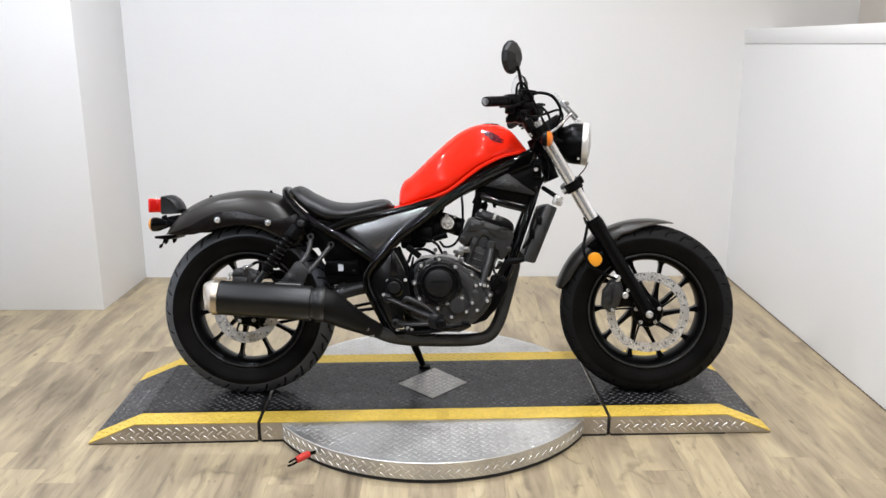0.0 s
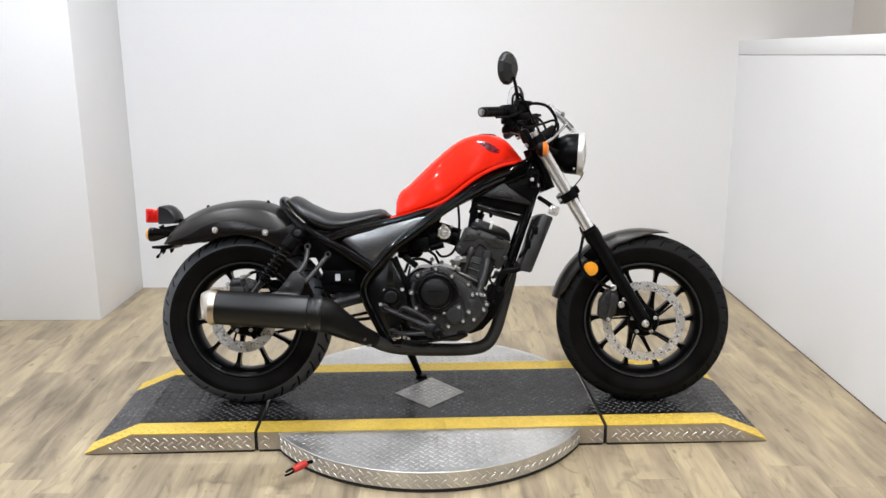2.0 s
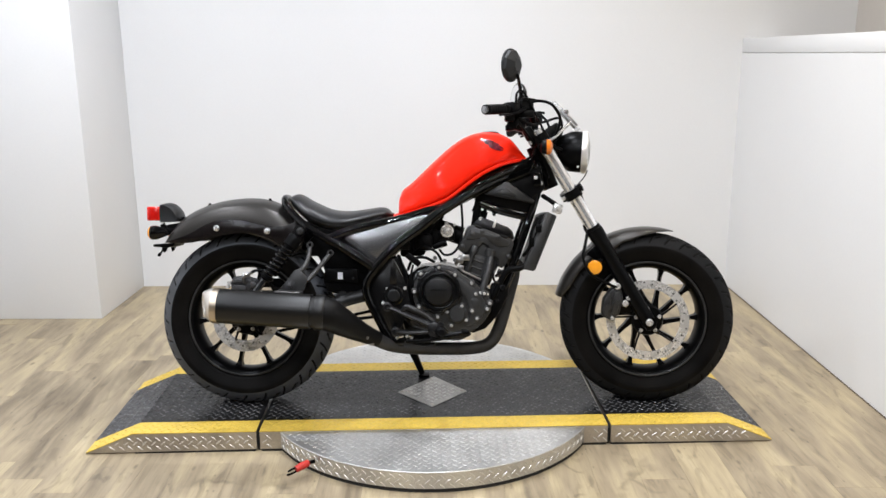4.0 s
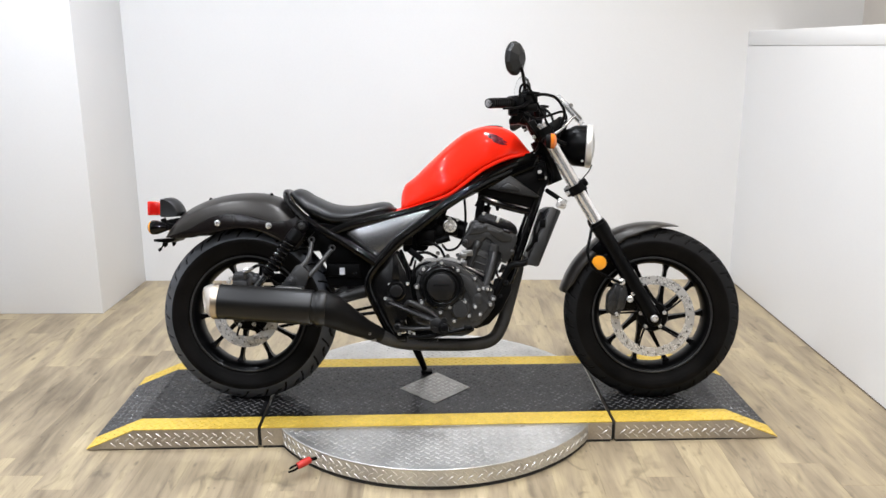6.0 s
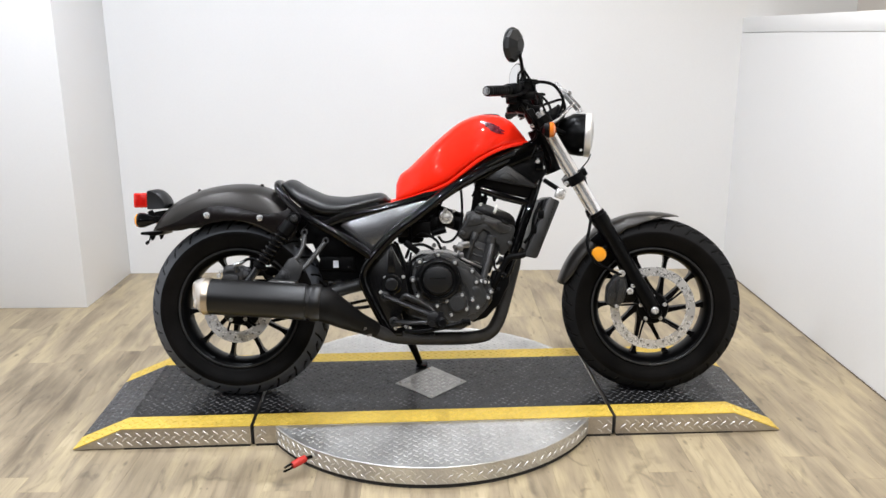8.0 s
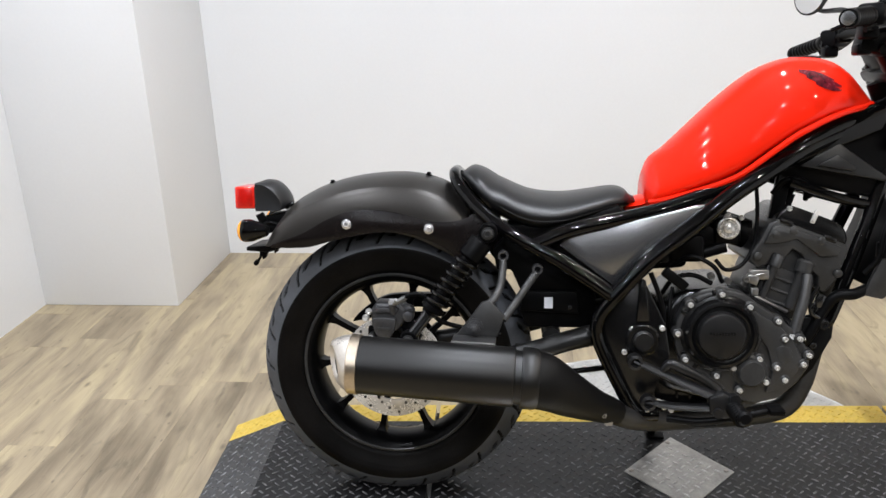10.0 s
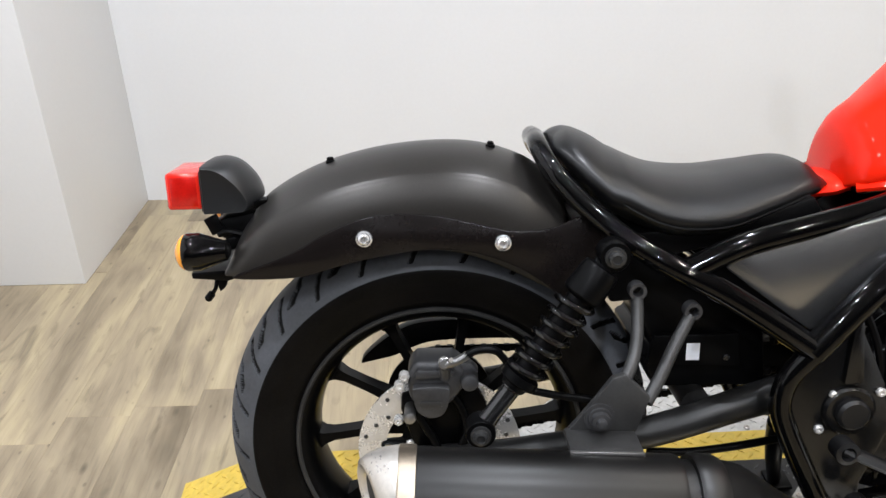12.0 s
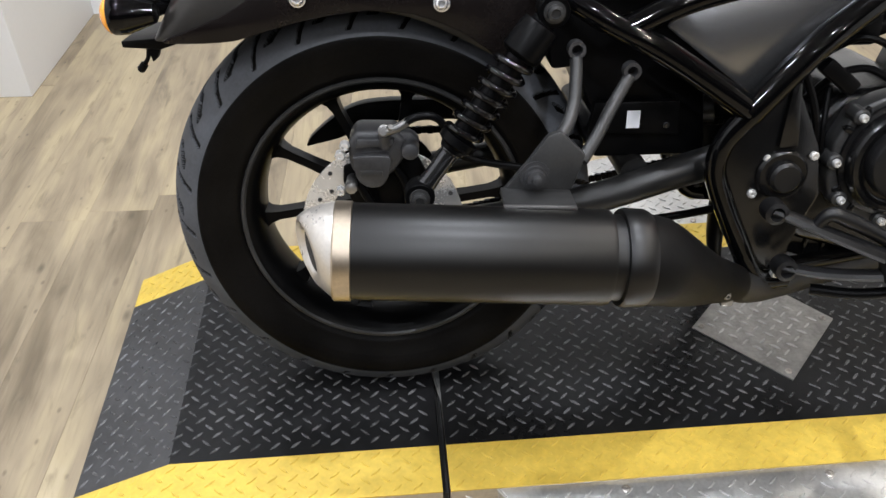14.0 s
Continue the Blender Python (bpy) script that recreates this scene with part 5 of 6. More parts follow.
rod(bm, (0.876, -0.02, 0.690), (0.884, -0.02, 0.714), 0.014, 16)
tube(bm, [(0.884, -0.02, 0.712), (0.893, -0.03, 0.728), (0.915, -0.035, 0.726), (0.925, -0.03, 0.705)], 0.007, 10)
islands("spark_plug_cap", bm, PLASTIC, engine, "black plug cap and lead")
pump = tube(bmesh.new(), [(0.903, -0.110, 0.545), (0.892, -0.130, 0.500), (0.877, -0.140, 0.452), (0.866, -0.146, 0.416), (0.857, -0.150, 0.388), (0.842, -0.152, 0.376)], [0.0105, 0.0115, 0.0115, 0.0125, 0.0150, 0.0140], 14)
prism(pump, [(0.826, 0.398), (0.842, 0.408), (0.862, 0.398), (0.864, 0.372), (0.846, 0.362), (0.832, 0.376)], -0.166, -0.146, 0.005)
part("water_pump", pump, ENGINE_GREY, engine, "dark water pump with its pipe")
bm = lathe(bmesh.new(), [(-0.005, 0.0150), (0.005, 0.0150)], (0.868, -0.146, 0.420), (0.25, 0.1, 1), 16)
bolt(bm, (0.882, -0.150, 0.416), (1, 0, 0), 0.005, 0.010)
islands("hose_clamp", bm, SILVER, engine, "bright hose clamp")
bm = bmesh.new()
tube(bm, [(0.890, -0.09, 0.372), (0.915, -0.10, 0.41), (0.945, -0.10, 0.47), (0.968, -0.105, 0.50), (1.0, -0.11, 0.505), (1.03, -0.10, 0.515)], 0.012, 12)
tube(bm, [(0.84, -0.05, 0.715), (0.86, -0.07, 0.745), (0.905, -0.06, 0.74), (0.92, -0.02, 0.70)], 0.006, 10)
islands("coolant_hose", bm, PLASTIC, engine, "black rubber coolant hose")
part("front_mount", prism(bmesh.new(), [(0.905, 0.45), (0.940, 0.458), (0.968, 0.440), (0.966, 0.405), (0.930, 0.335), (0.885, 0.285), (0.838, 0.268), (0.805, 0.282), (0.870, 0.33)], -0.098, -0.078, 0.004), SATIN_BLACK, engine)
bm = bmesh.new()
bolt(bm, (0.944, -0.100, 0.436), r=0.012, h=0.012, seg=12)
bolt(bm, (0.925, -0.098, 0.388), r=0.008, h=0.008, seg=12)
islands("mount_bolt", bm, DARK_CHROME, engine)
bm = bmesh.new()
tube(bm, [(0.928, -0.105, 0.520), (0.912, -0.112, 0.488), (0.915, -0.112, 0.462), (0.932, -0.108, 0.452)], 0.0045, 8)
bolt(bm, (0.922, -0.104, 0.478), r=0.006, h=0.008)
box(bm, (0.934, -0.100, 0.488), (0.018, 0.012, 0.030), 0.003, Matrix.Rotation(radians(20), 4, "Y"))
islands("sensor_lead", bm, DARK_CHROME, engine)
# throttle body behind the cylinder
bm = bmesh.new()
rod(bm, (0.70, 0, 0.655), (0.80, 0, 0.620), 0.034, 24)
box(bm, (0.745, -0.045, 0.635), (0.055, 0.05, 0.06), 0.008)
rod(bm, (0.66, 0, 0.68), (0.715, 0, 0.655), 0.046, 24)
throttle = part("throttle_body", bm, PLASTIC, bike, "black throttle body with a bright pulley")
bm = lathe(bmesh.new(), [(0, 0.024), (0.006, 0.024), (0.008, 0.020), (0.004, 0.017), (0.004, 0.011), (0.010, 0.010), (0.012, 0.004)], (0.744, -0.072, 0.642), (0, -1, 0), 28)
bolt(bm, (0.742, -0.07, 0.668), r=0.008)
bolt(bm, (0.772, -0.068, 0.664), r=0.006)
islands("throttle_pulley", bm, SILVER, throttle)
bm = bmesh.new()
tube(bm, [(0.795, -0.075, 0.76), (0.800, -0.085, 0.68), (0.795, -0.09, 0.61), (0.770, -0.095, 0.565), (0.735, -0.10, 0.555), (0.715, -0.09, 0.575)], 0.0045, 8)
tube(bm, [(0.62, -0.09, 0.56), (0.66, -0.11, 0.585), (0.705, -0.12, 0.565), (0.725, -0.12, 0.53)], 0.005, 8)
tube(bm, [(0.60, -0.10, 0.50), (0.62, -0.13, 0.54), (0.66, -0.13, 0.548), (0.70, -0.13, 0.53)], 0.0055, 8)
tube(bm, [(0.57, -0.14, 0.555), (0.590, -0.15, 0.50), (0.598, -0.15, 0.455), (0.585, -0.15, 0.40), (0.60, -0.14, 0.36)], 0.0055, 8)
tube(bm, [(0.62, -0.12, 0.52), (0.612, -0.14, 0.47), (0.618, -0.14, 0.42)], 0.004, 8)
islands("cable", bm, PLASTIC, throttle, "thin black cable")
bm = bmesh.new()
box(bm, (0.622, -0.135, 0.540), (0.060, 0.02, 0.022), 0.004, Matrix.Rotation(radians(38), 4, "Y"))
box(bm, (0.585, -0.12, 0.60), (0.05, 0.03, 0.05), 0.006)
box(bm, (0.655, -0.07, 0.60), (0.07, 0.06, 0.06), 0.010)
box(bm, (0.702, -0.03, 0.615), (0.06, 0.06, 0.062), 0.012, Matrix.Rotation(radians(25), 4, "Y"))
rod(bm, (0.690, -0.06, 0.585), (0.742, -0.06, 0.600), 0.014)
islands("engine_sensor", bm, PLASTIC, throttle)
bm = bmesh.new()
tube(bm, [(0.775, -0.095, 0.52), (0.785, -0.10, 0.535), (0.815, -0.10, 0.545), (0.83, -0.09, 0.53)], 0.007, 8)
for x, z in ((0.772, 0.538), (0.70, 0.545), (0.735, 0.535)):
    bolt(bm, (x, -0.118, z), r=0.008, h=0.010)
box(bm, (0.805, -0.10, 0.545), (0.040, 0.012, 0.022), 0.003)
islands("cable_bracket", bm, DARK_STEEL, throttle, "zinc-plated cable bracket")

# radiator
radiator = part("radiator", prism(bmesh.new(), [(1.085, 0.700), (1.118, 0.712), (1.060, 0.515), (1.028, 0.520)], -0.102, 0.102, 0.006), PLASTIC, bike, "black radiator in front of the down tubes")
for s in BOTH:
    part("radiator_cover", prism(bmesh.new(), [(1.100, 0.706), (1.112, 0.709), (1.139, 0.697), (1.140, 0.690), (1.064, 0.500), (1.056, 0.495), (1.020, 0.503), (1.021, 0.512)], s * 0.102, s * 0.116, 0.0025), ENGINE_GREY, radiator, "dark grey radiator end cover")
bm = bmesh.new()
for k in range(18):
    t = k / 17
    box(bm, (1.123 - 0.062 * t + 0.004, 0, 0.70 - 0.185 * t), (0.004, 0.24, 0.003), turn=Matrix.Rotation(radians(17), 4, "Y"))
islands("fin", bm, SATIN_BLACK, radiator)
bm = bmesh.new()
box(bm, (1.050, -0.112, 0.600), (0.020, 0.02, 0.035), 0.004)
box(bm, (1.075, -0.115, 0.650), (0.022, 0.02, 0.030), 0.004)
tube(bm, [(1.072, -0.11, 0.69), (1.050, -0.12, 0.64), (1.042, -0.118, 0.585), (1.018, -0.11, 0.55)], 0.006, 8)
islands("radiator_mount", bm, SATIN_BLACK, radiator)
bm = box(bmesh.new(), (1.148, -0.085, 0.722), (0.036, 0.022, 0.036), 0.006, Matrix.Rotation(radians(20), 4, "Y"))
lathe(bm, [(0, 0.011), (0.004, 0.011), (0.005, 0.008)], (1.151, -0.096, 0.727), (0, -1, 0), 20)
ignition = part("ignition_bracket", bm, SILVER, bike, "small bright bracket with a round bolt")
bm = tube(bmesh.new(), [(1.10, -0.03, 0.77), (1.125, -0.07, 0.75), (1.145, -0.08, 0.735)], 0.009, 8)
part("bracket_arm", bm, SATIN_BLACK, ignition)

# foot controls and side stand
bm = bmesh.new()
tube(bm, [(0.532, -0.205, 0.378), (0.59, -0.225, 0.357), (0.65, -0.240, 0.334), (0.712, -0.250, 0.310)], [0.011, 0.012, 0.014, 0.016], 10, flat=0.7)
tube(bm, [(0.560, -0.205, 0.290), (0.61, -0.228, 0.290), (0.67, -0.245, 0.294), (0.72, -0.252, 0.300)], [0.010, 0.011, 0.012, 0.013], 10, flat=0.7)
tube(bm, [(0.585, -0.225, 0.362), (0.600, -0.228, 0.380), (0.625, -0.232, 0.372), (0.672, -0.236, 0.348), (0.700, -0.242, 0.326)], [0.008, 0.010, 0.011, 0.010, 0.009], 10)
prism(bm, [(0.672, 0.322), (0.700, 0.334), (0.732, 0.318), (0.736, 0.288), (0.705, 0.276), (0.676, 0.288)], -0.268, -0.236, 0.006)
rod(bm, (0.722, -0.262, 0.322), (0.722, -0.280, 0.322), 0.011)
rod(bm, (0.690, -0.262, 0.292), (0.690, -0.278, 0.292), 0.010)
for x, z in ((0.532, 0.378), (0.561, 0.290)):
    lathe(bm, [(-0.01, 0.016), (0.014, 0.016), (0.016, 0.010), (0.006, 0.008)], (x, -0.205, z), (0, -1, 0), 16)
peg = part("footrest_bracket", bm, BRACKET_BLACK, bike, "black cast footrest bracket")
bm = bmesh.new()
lathe(bm, [(0, 0.010), (0.02, 0.014), (0.085, 0.015), (0.09, 0.010)], (0.720, -0.255, 0.302), (0.05, -1, 0.05), 16)
for k in range(6):
    lathe(bm, [(0, 0.0155), (0.004, 0.0175), (0.008, 0.0155)], (0.720, -0.275 - 0.011 * k, 0.303), (0.05, -1, 0.05), 12)
part("footpeg", bm, PLASTIC, peg, "ribbed black rubber footpeg")
bm = tube(bmesh.new(), [(0.60, -0.215, 0.258), (0.66, -0.240, 0.262), (0.73, -0.255, 0.278), (0.80, -0.250, 0.292)], 0.008, 10)
box(bm, (0.805, -0.255, 0.296), (0.03, 0.045, 0.012), 0.003)
tube(bm, [(0.62, -0.200, 0.25), (0.66, -0.210, 0.245), (0.70, -0.220, 0.25)], 0.006, 8)
part("brake_pedal", bm, SATIN_BLACK, peg, "black brake pedal")
bm = bmesh.new()
for x, z in ((0.565, 0.262), (0.600, 0.268), (0.615, 0.262)):
    bolt(bm, (x, -0.172, z), r=0.006, h=0.008)
islands("pedal_bolt", bm, SILVER, peg)
bm = tube(bmesh.new(), [(0.585, 0.11, 0.245), (0.600, 0.15, 0.175), (0.622, 0.195, 0.110), (0.640, 0.225, 0.060)], [0.019, 0.016, 0.014, 0.012], 12)
stand = part("side_stand", bm, SATIN_BLACK, bike, "black side stand folded out on the deck")
bm = box(bmesh.new(), (0.648, 0.232, 0.052), (0.045, 0.05, 0.008), 0.003, Matrix.Rotation(radians(11), 4, "X"))
part("stand_foot", bm, SATIN_BLACK, stand)
bm = tube(bmesh.new(), [(0.58, 0.10, 0.24), (0.610, 0.11, 0.215), (0.640, 0.13, 0.170)], 0.004, 8)
part("stand_spring", bm, SILVER, stand)
for s in BOTH:
    part("lower_tube", tube(bmesh.new(), [(0.58, s * 0.125, 0.246), (0.68, s * 0.11, 0.250), (0.78, s * 0.10, 0.262)], 0.012, 10), GLOSS_BLACK, bike)

# front end
AXIS = Vector((0.355, 0, -0.599)).normalized()
FORK_TOP = Vector((1.075, 0, 1.012))

PIVOT = Matrix.Translation((1.09, 0, 0.90))
STEER = PIVOT @ Matrix.Rotation(radians(-7), 4, -AXIS) @ PIVOT.inverted()      # the bars stand a little to the right


def on_fork(s, along):
    return FORK_TOP + AXIS * along + Vector((0, s * 0.105, 0))


for s in BOTH:
    leg = part("fork_tube", lathe(bmesh.new(), [(0, 0.016), (0.004, 0.0215), (0.46, 0.0215)], on_fork(s, 0), AXIS, 28), CHROME, bike, "polished chrome fork tube")
    bm = lathe(bmesh.new(), [(0.415, 0.0230), (0.418, 0.0300), (0.452, 0.0305), (0.460, 0.0275), (0.75, 0.0262), (0.80, 0.0270), (0.832, 0.0215), (0.840, 0.012)], on_fork(s, 0), AXIS, 28)
    lathe(bm, [(-0.026, 0.024), (0.026, 0.024)], (1.488, s * 0.100, 0.318), (0, 1, 0), 24)
    part("fork_slider", bm, SATIN_BLACK, leg, "satin black fork slider")
    part("dust_seal", lathe(bmesh.new(), [(0.405, 0.0235), (0.405, 0.027), (0.417, 0.028), (0.419, 0.0235)], on_fork(s, 0), AXIS, 28), PLASTIC, leg)
part("front_axle", lathe(bmesh.new(), [(-0.140, 0.006), (-0.140, 0.0095), (-0.134, 0.0135), (-0.126, 0.0135), (-0.126, 0.010), (0.13, 0.010)], (1.488, 0, 0.318), (0, 1, 0), 16), SILVER, bike, "bright front axle nut")
for name, along, depth in (("lower_yoke", 0.268, 0.034), ("upper_yoke", 0.035, 0.030)):
    bm = bmesh.new()
    for s in BOTH:
        lathe(bm, [(-depth / 2, 0.027), (-depth / 2, 0.0315), (depth / 2, 0.0315), (depth / 2, 0.027)], on_fork(s, along), AXIS, 24)
    c = FORK_TOP + AXIS * along
    box(bm, (c.x - 0.012, 0, c.z - 0.006), (0.060, 0.19, depth * 0.85), 0.006, Matrix.Rotation(radians(-30.6), 4, "Y"))
    yoke = part(name, bm, SATIN_BLACK, bike, "black fork yoke")
    bm = bmesh.new()
    p = on_fork(-1, along) + Vector((-0.034, -0.012, -0.016))
    bolt(bm, p, (-0.2, -1, 0), 0.008, 0.014)
    part("yoke_bolt", bm, SILVER, yoke)
bm = box(bmesh.new(), (1.222, -0.105, 0.796), (0.052, 0.034, 0.030), 0.006, Matrix.Rotation(radians(-30), 4, "Y"))
part("hose_guide", bm, SATIN_BLACK, bike)

# headlight
HL = Vector((1.250, 0.006, 0.934))
AIM = Vector((1, -0.15, -0.06)).normalized()
headlight = part("headlight", lathe(bmesh.new(), [(-0.118, 0.020), (-0.112, 0.036), (-0.095, 0.052), (-0.060, 0.066), (-0.045, 0.0745), (-0.020, 0.0765), (0.0, 0.077)], HL, AIM, 48), SATIN_BLACK, bike, "round black headlight with a bright rim")
part("chrome_rim", lathe(bmesh.new(), [(-0.002, 0.0765), (0.000, 0.0800), (0.018, 0.0800), (0.022, 0.077), (0.022, 0.071), (0.012, 0.068)], HL, AIM, 64), RIM_METAL, headlight, "bright metal headlight rim")
part("lens", lathe(bmesh.new(), [(0.010, 0.0695), (0.022, 0.066), (0.029, 0.045), (0.032, 0.020), (0.033, 0.001)], HL, AIM, 40), GLASS, headlight, "clear convex glass lens")
part("reflector", lathe(bmesh.new(), [(0.006, 0.068), (-0.03, 0.055), (-0.06, 0.03), (-0.065, 0.0)], HL, AIM, 32), CHROME, headlight)
bm = bmesh.new()
for s in BOTH:
    tube(bm, [on_fork(s, 0.06), (1.135, s * 0.085, 0.945), (1.165, s * 0.055, 0.936)], 0.009, 10)
tube(bm, [(1.264, -0.035, 0.862), (1.246, -0.070, 0.836), (1.216, -0.095, 0.806)], 0.0022, 8)
islands("headlight_bracket", bm, SATIN_BLACK, headlight)
bm = bmesh.new()
bolt(bm, (1.226, -0.052, 0.876), r=0.005, h=0.006)
islands("headlight_bolt", bm, SILVER, headlight)

# fly screen above the headlight
rows = []
for k in range(7):
    t = k / 6
    x, z = 1.150 + 0.092 * t, 1.122 - 0.104 * t
    w = 0.040 + 0.035 * math.sin(min(1, t * 1.4) * math.pi / 2)
    rows.append([(x - 0.014 * (j / 4) ** 2, w * j / 4, z - 0.004 * (j / 4) ** 2) for j in range(-4, 5)])
screen = part("fly_screen", loft(bmesh.new(), rows, around=False), SCREEN, bike, "small clear fly screen", sharp=80)
thick = screen.modifiers.new("thickness", "SOLIDIFY")
thick.thickness = 0.0028
screen.visible_shadow = False
bm = bmesh.new()
for s in BOTH:
    box(bm, (1.196, s * 0.055, 1.058), (0.014, 0.006, 0.085), 0.002, Matrix.Rotation(radians(-42), 4, "Y"))
    tube(bm, [(1.205, s * 0.055, 1.045), (1.150, s * 0.08, 0.990), (1.11, s * 0.09, 0.965)], 0.0055, 8)
    lathe(bm, [(0, 0.008), (0.006, 0.008), (0.008, 0.004)], (1.186, s * 0.058, 1.078), (0.6, s * 0.6, 0.4), 10)
islands("screen_mount", bm, DARK_STEEL, screen, "dull metal screen bracket")

# front fender
AX = Vector((1.488, 0, 0.316))
rings = []
for k in range(33):
    t = k / 32
    a = radians(166 - 92 * t)
    r_top = 0.350 - 0.012 * t - 0.004 * (1 - t)
    tip = min(1, (1 - t) * 5, t * 7 + 0.35)
    w = 0.070 * (0.35 + 0.65 * math.sqrt(max(0, tip)))
    skirt = 0.040 * min(1, (1 - t) * 3.2) * (1 if t > 0.1 else 0.6 + 4 * t)
    if 0.42 < t < 0.62:
        skirt += 0.014 * math.sin((t - 0.42) / 0.2 * math.pi)
    ring = []
    for j in range(-10, 11):
        q = abs(j) / 10 * math.pi / 2
        r = r_top - skirt * (1 - math.cos(q))
        ring.append((AX.x + r * math.cos(a), math.copysign(w * math.sin(q) ** 0.7, j), AX.z + r * math.sin(a)))
    rings.append(ring)
front_fender = part("front_fender", loft(bmesh.new(), rings, around=False), GRAPHITE, bike, "dark graphite front fender", sharp=60)
thick = front_fender.modifiers.new("thickness", "SOLIDIFY")
thick.thickness = 0.003
for s in BOTH:
    bm = prism(bmesh.new(), [(1.262, 0.560), (1.292, 0.590), (1.345, 0.585), (1.365, 0.54), (1.325, 0.520)], s * 0.066, s * 0.082, 0.003)
    part("fender_bracket", bm, SATIN_BLACK, front_fender)

# front brake, side reflector, hose
bm = bmesh.new()
prism(bm, [(1.318, 0.338), (1.322, 0.395), (1.352, 0.438), (1.388, 0.440), (1.396, 0.400), (1.382, 0.345), (1.352, 0.318)], -0.116, -0.062, 0.008, 3)
prism(bm, [(1.322, 0.352), (1.326, 0.392), (1.345, 0.420), (1.351, 0.400), (1.343, 0.342), (1.335, 0.336)], -0.124, -0.112, 0.004)
prism(bm, [(1.352, 0.345), (1.360, 0.402), (1.364, 0.428), (1.382, 0.428), (1.385, 0.398), (1.372, 0.350)], -0.124, -0.112, 0.004)
rod(bm, (1.342, -0.112, 0.372), (1.342, -0.130, 0.372), 0.010, 16)
rod(bm, (1.370, -0.112, 0.388), (1.370, -0.129, 0.388), 0.009, 16)
rod(bm, (1.360, -0.105, 0.425), (1.385, -0.105, 0.455), 0.010)
caliper = part("front_caliper", bm, ENGINE_GREY, bike, "dark grey front brake caliper")
bm = bmesh.new()
for x, z, r in ((1.372, 0.448, 0.013), (1.402, 0.385, 0.012), (1.412, 0.405, 0.008), (1.356, 0.330, 0.007)):
    bolt(bm, (x, -0.116, z), r=r, h=0.010)
islands("caliper_bolt", bm, SILVER, caliper)
part("caliper_carrier", prism(bmesh.new(), [(1.385, 0.345), (1.38, 0.44), (1.405, 0.42), (1.44, 0.375), (1.42, 0.34)], -0.092, -0.078, 0.003), SATIN_BLACK, caliper)
bm = tube(bmesh.new(), [(1.222, -0.112, 0.79), (1.256, -0.098, 0.68), (1.246, -0.118, 0.605), (1.234, -0.132, 0.548), (1.258, -0.135, 0.49), (1.315, -0.13, 0.455), (1.358, -0.12, 0.435)], 0.0055, 10)
part("brake_hose", bm, PLASTIC, bike, "black rubber brake hose")
bm = lathe(bmesh.new(), [(-0.012, 0.024), (0.0, 0.028), (0.006, 0.028)], (1.290, -0.128, 0.518), (0, -1, 0), 28)
rod(bm, (1.300, -0.118, 0.53), (1.330, -0.10, 0.55), 0.008)
reflector = part("side_reflector", bm, PLASTIC, bike, "round amber side reflector on the fork")
part("amber_lens", lathe(bmesh.new(), [(0.002, 0.0265), (0.008, 0.0255), (0.0105, 0.018), (0.0112, 0.0)], (1.290, -0.128, 0.518), (0, -1, 0), 28), AMBER, reflector)
for s in BOTH:
    bm = lathe(bmesh.new(), [(-0.026, 0.010), (-0.020, 0.022), (-0.006, 0.0265), (0.0, 0.0265)], (1.118, s * 0.165, 0.950), (1, 0, 0), 24)
    rod(bm, (1.095, s * 0.165, 0.950), (1.092, s * 0.105, 0.955), 0.010)
    signal = part("front_turn_signal", bm, PLASTIC, bike, "black front turn signal with an amber lens")
    part("amber_lens", lathe(bmesh.new(), [(-0.003, 0.0268), (0.010, 0.026), (0.017, 0.016), (0.019, 0.0)], (1.118, s * 0.165, 0.950), (1, 0, 0), 24), ORANGE, signal)

# rear brake caliper
bm = prism(bmesh.new(), [(-0.042, 0.462), (-0.030, 0.480), (0.024, 0.478), (0.040, 0.464), (0.036, 0.438), (0.018, 0.414), (-0.022, 0.406), (-0.040, 0.424)], -0.124, -0.066, 0.008, 3)
prism(bm, rounded([(-0.034, 0.440), (-0.030, 0.448), (0.010, 0.448), (0.017, 0.438), (0.010, 0.412), (-0.002, 0.403), (-0.018, 0.404), (-0.030, 0.416)], 3), -0.140, -0.118, 0.005, 3)
prism(bm, [(-0.032, 0.458), (0.020, 0.460), (0.024, 0.470), (-0.028, 0.472)], -0.134, -0.120, 0.003)
prism(bm, [(0.018, 0.440), (0.050, 0.438), (0.058, 0.462), (0.046, 0.474), (0.020, 0.474)], -0.116, -0.096, 0.005)
rod(bm, (0.044, -0.108, 0.452), (0.044, -0.134, 0.452), 0.0125, 20)
lathe(bm, [(0, 0.0125), (0.004, 0.011), (0.006, 0.006)], (0.044, -0.134, 0.452), (0, -1, 0), 20)
rod(bm, (0.010, -0.126, 0.458), (0.010, -0.134, 0.478), 0.0085, 14)
rear_caliper = part("rear_caliper", bm, CALIPER, bike, "dark grey rear brake caliper")
bm = bmesh.new()
tube(bm, [(-0.030, -0.112, 0.414), (-0.026, -0.116, 0.392), (-0.010, -0.118, 0.362), (0.0, -0.118, 0.338)], 0.0065, 10)
tube(bm, [(0.020, -0.112, 0.424), (0.034, -0.114, 0.400), (0.040, -0.116, 0.370), (0.030, -0.118, 0.340)], 0.0065, 10)
prism(bm, [(-0.052, 0.420), (-0.030, 0.424), (0.050, 0.440), (0.070, 0.400), (0.050, 0.330), (0.020, 0.296), (-0.020, 0.296), (-0.034, 0.330), (-0.054, 0.396)], -0.100, -0.090, 0.003)
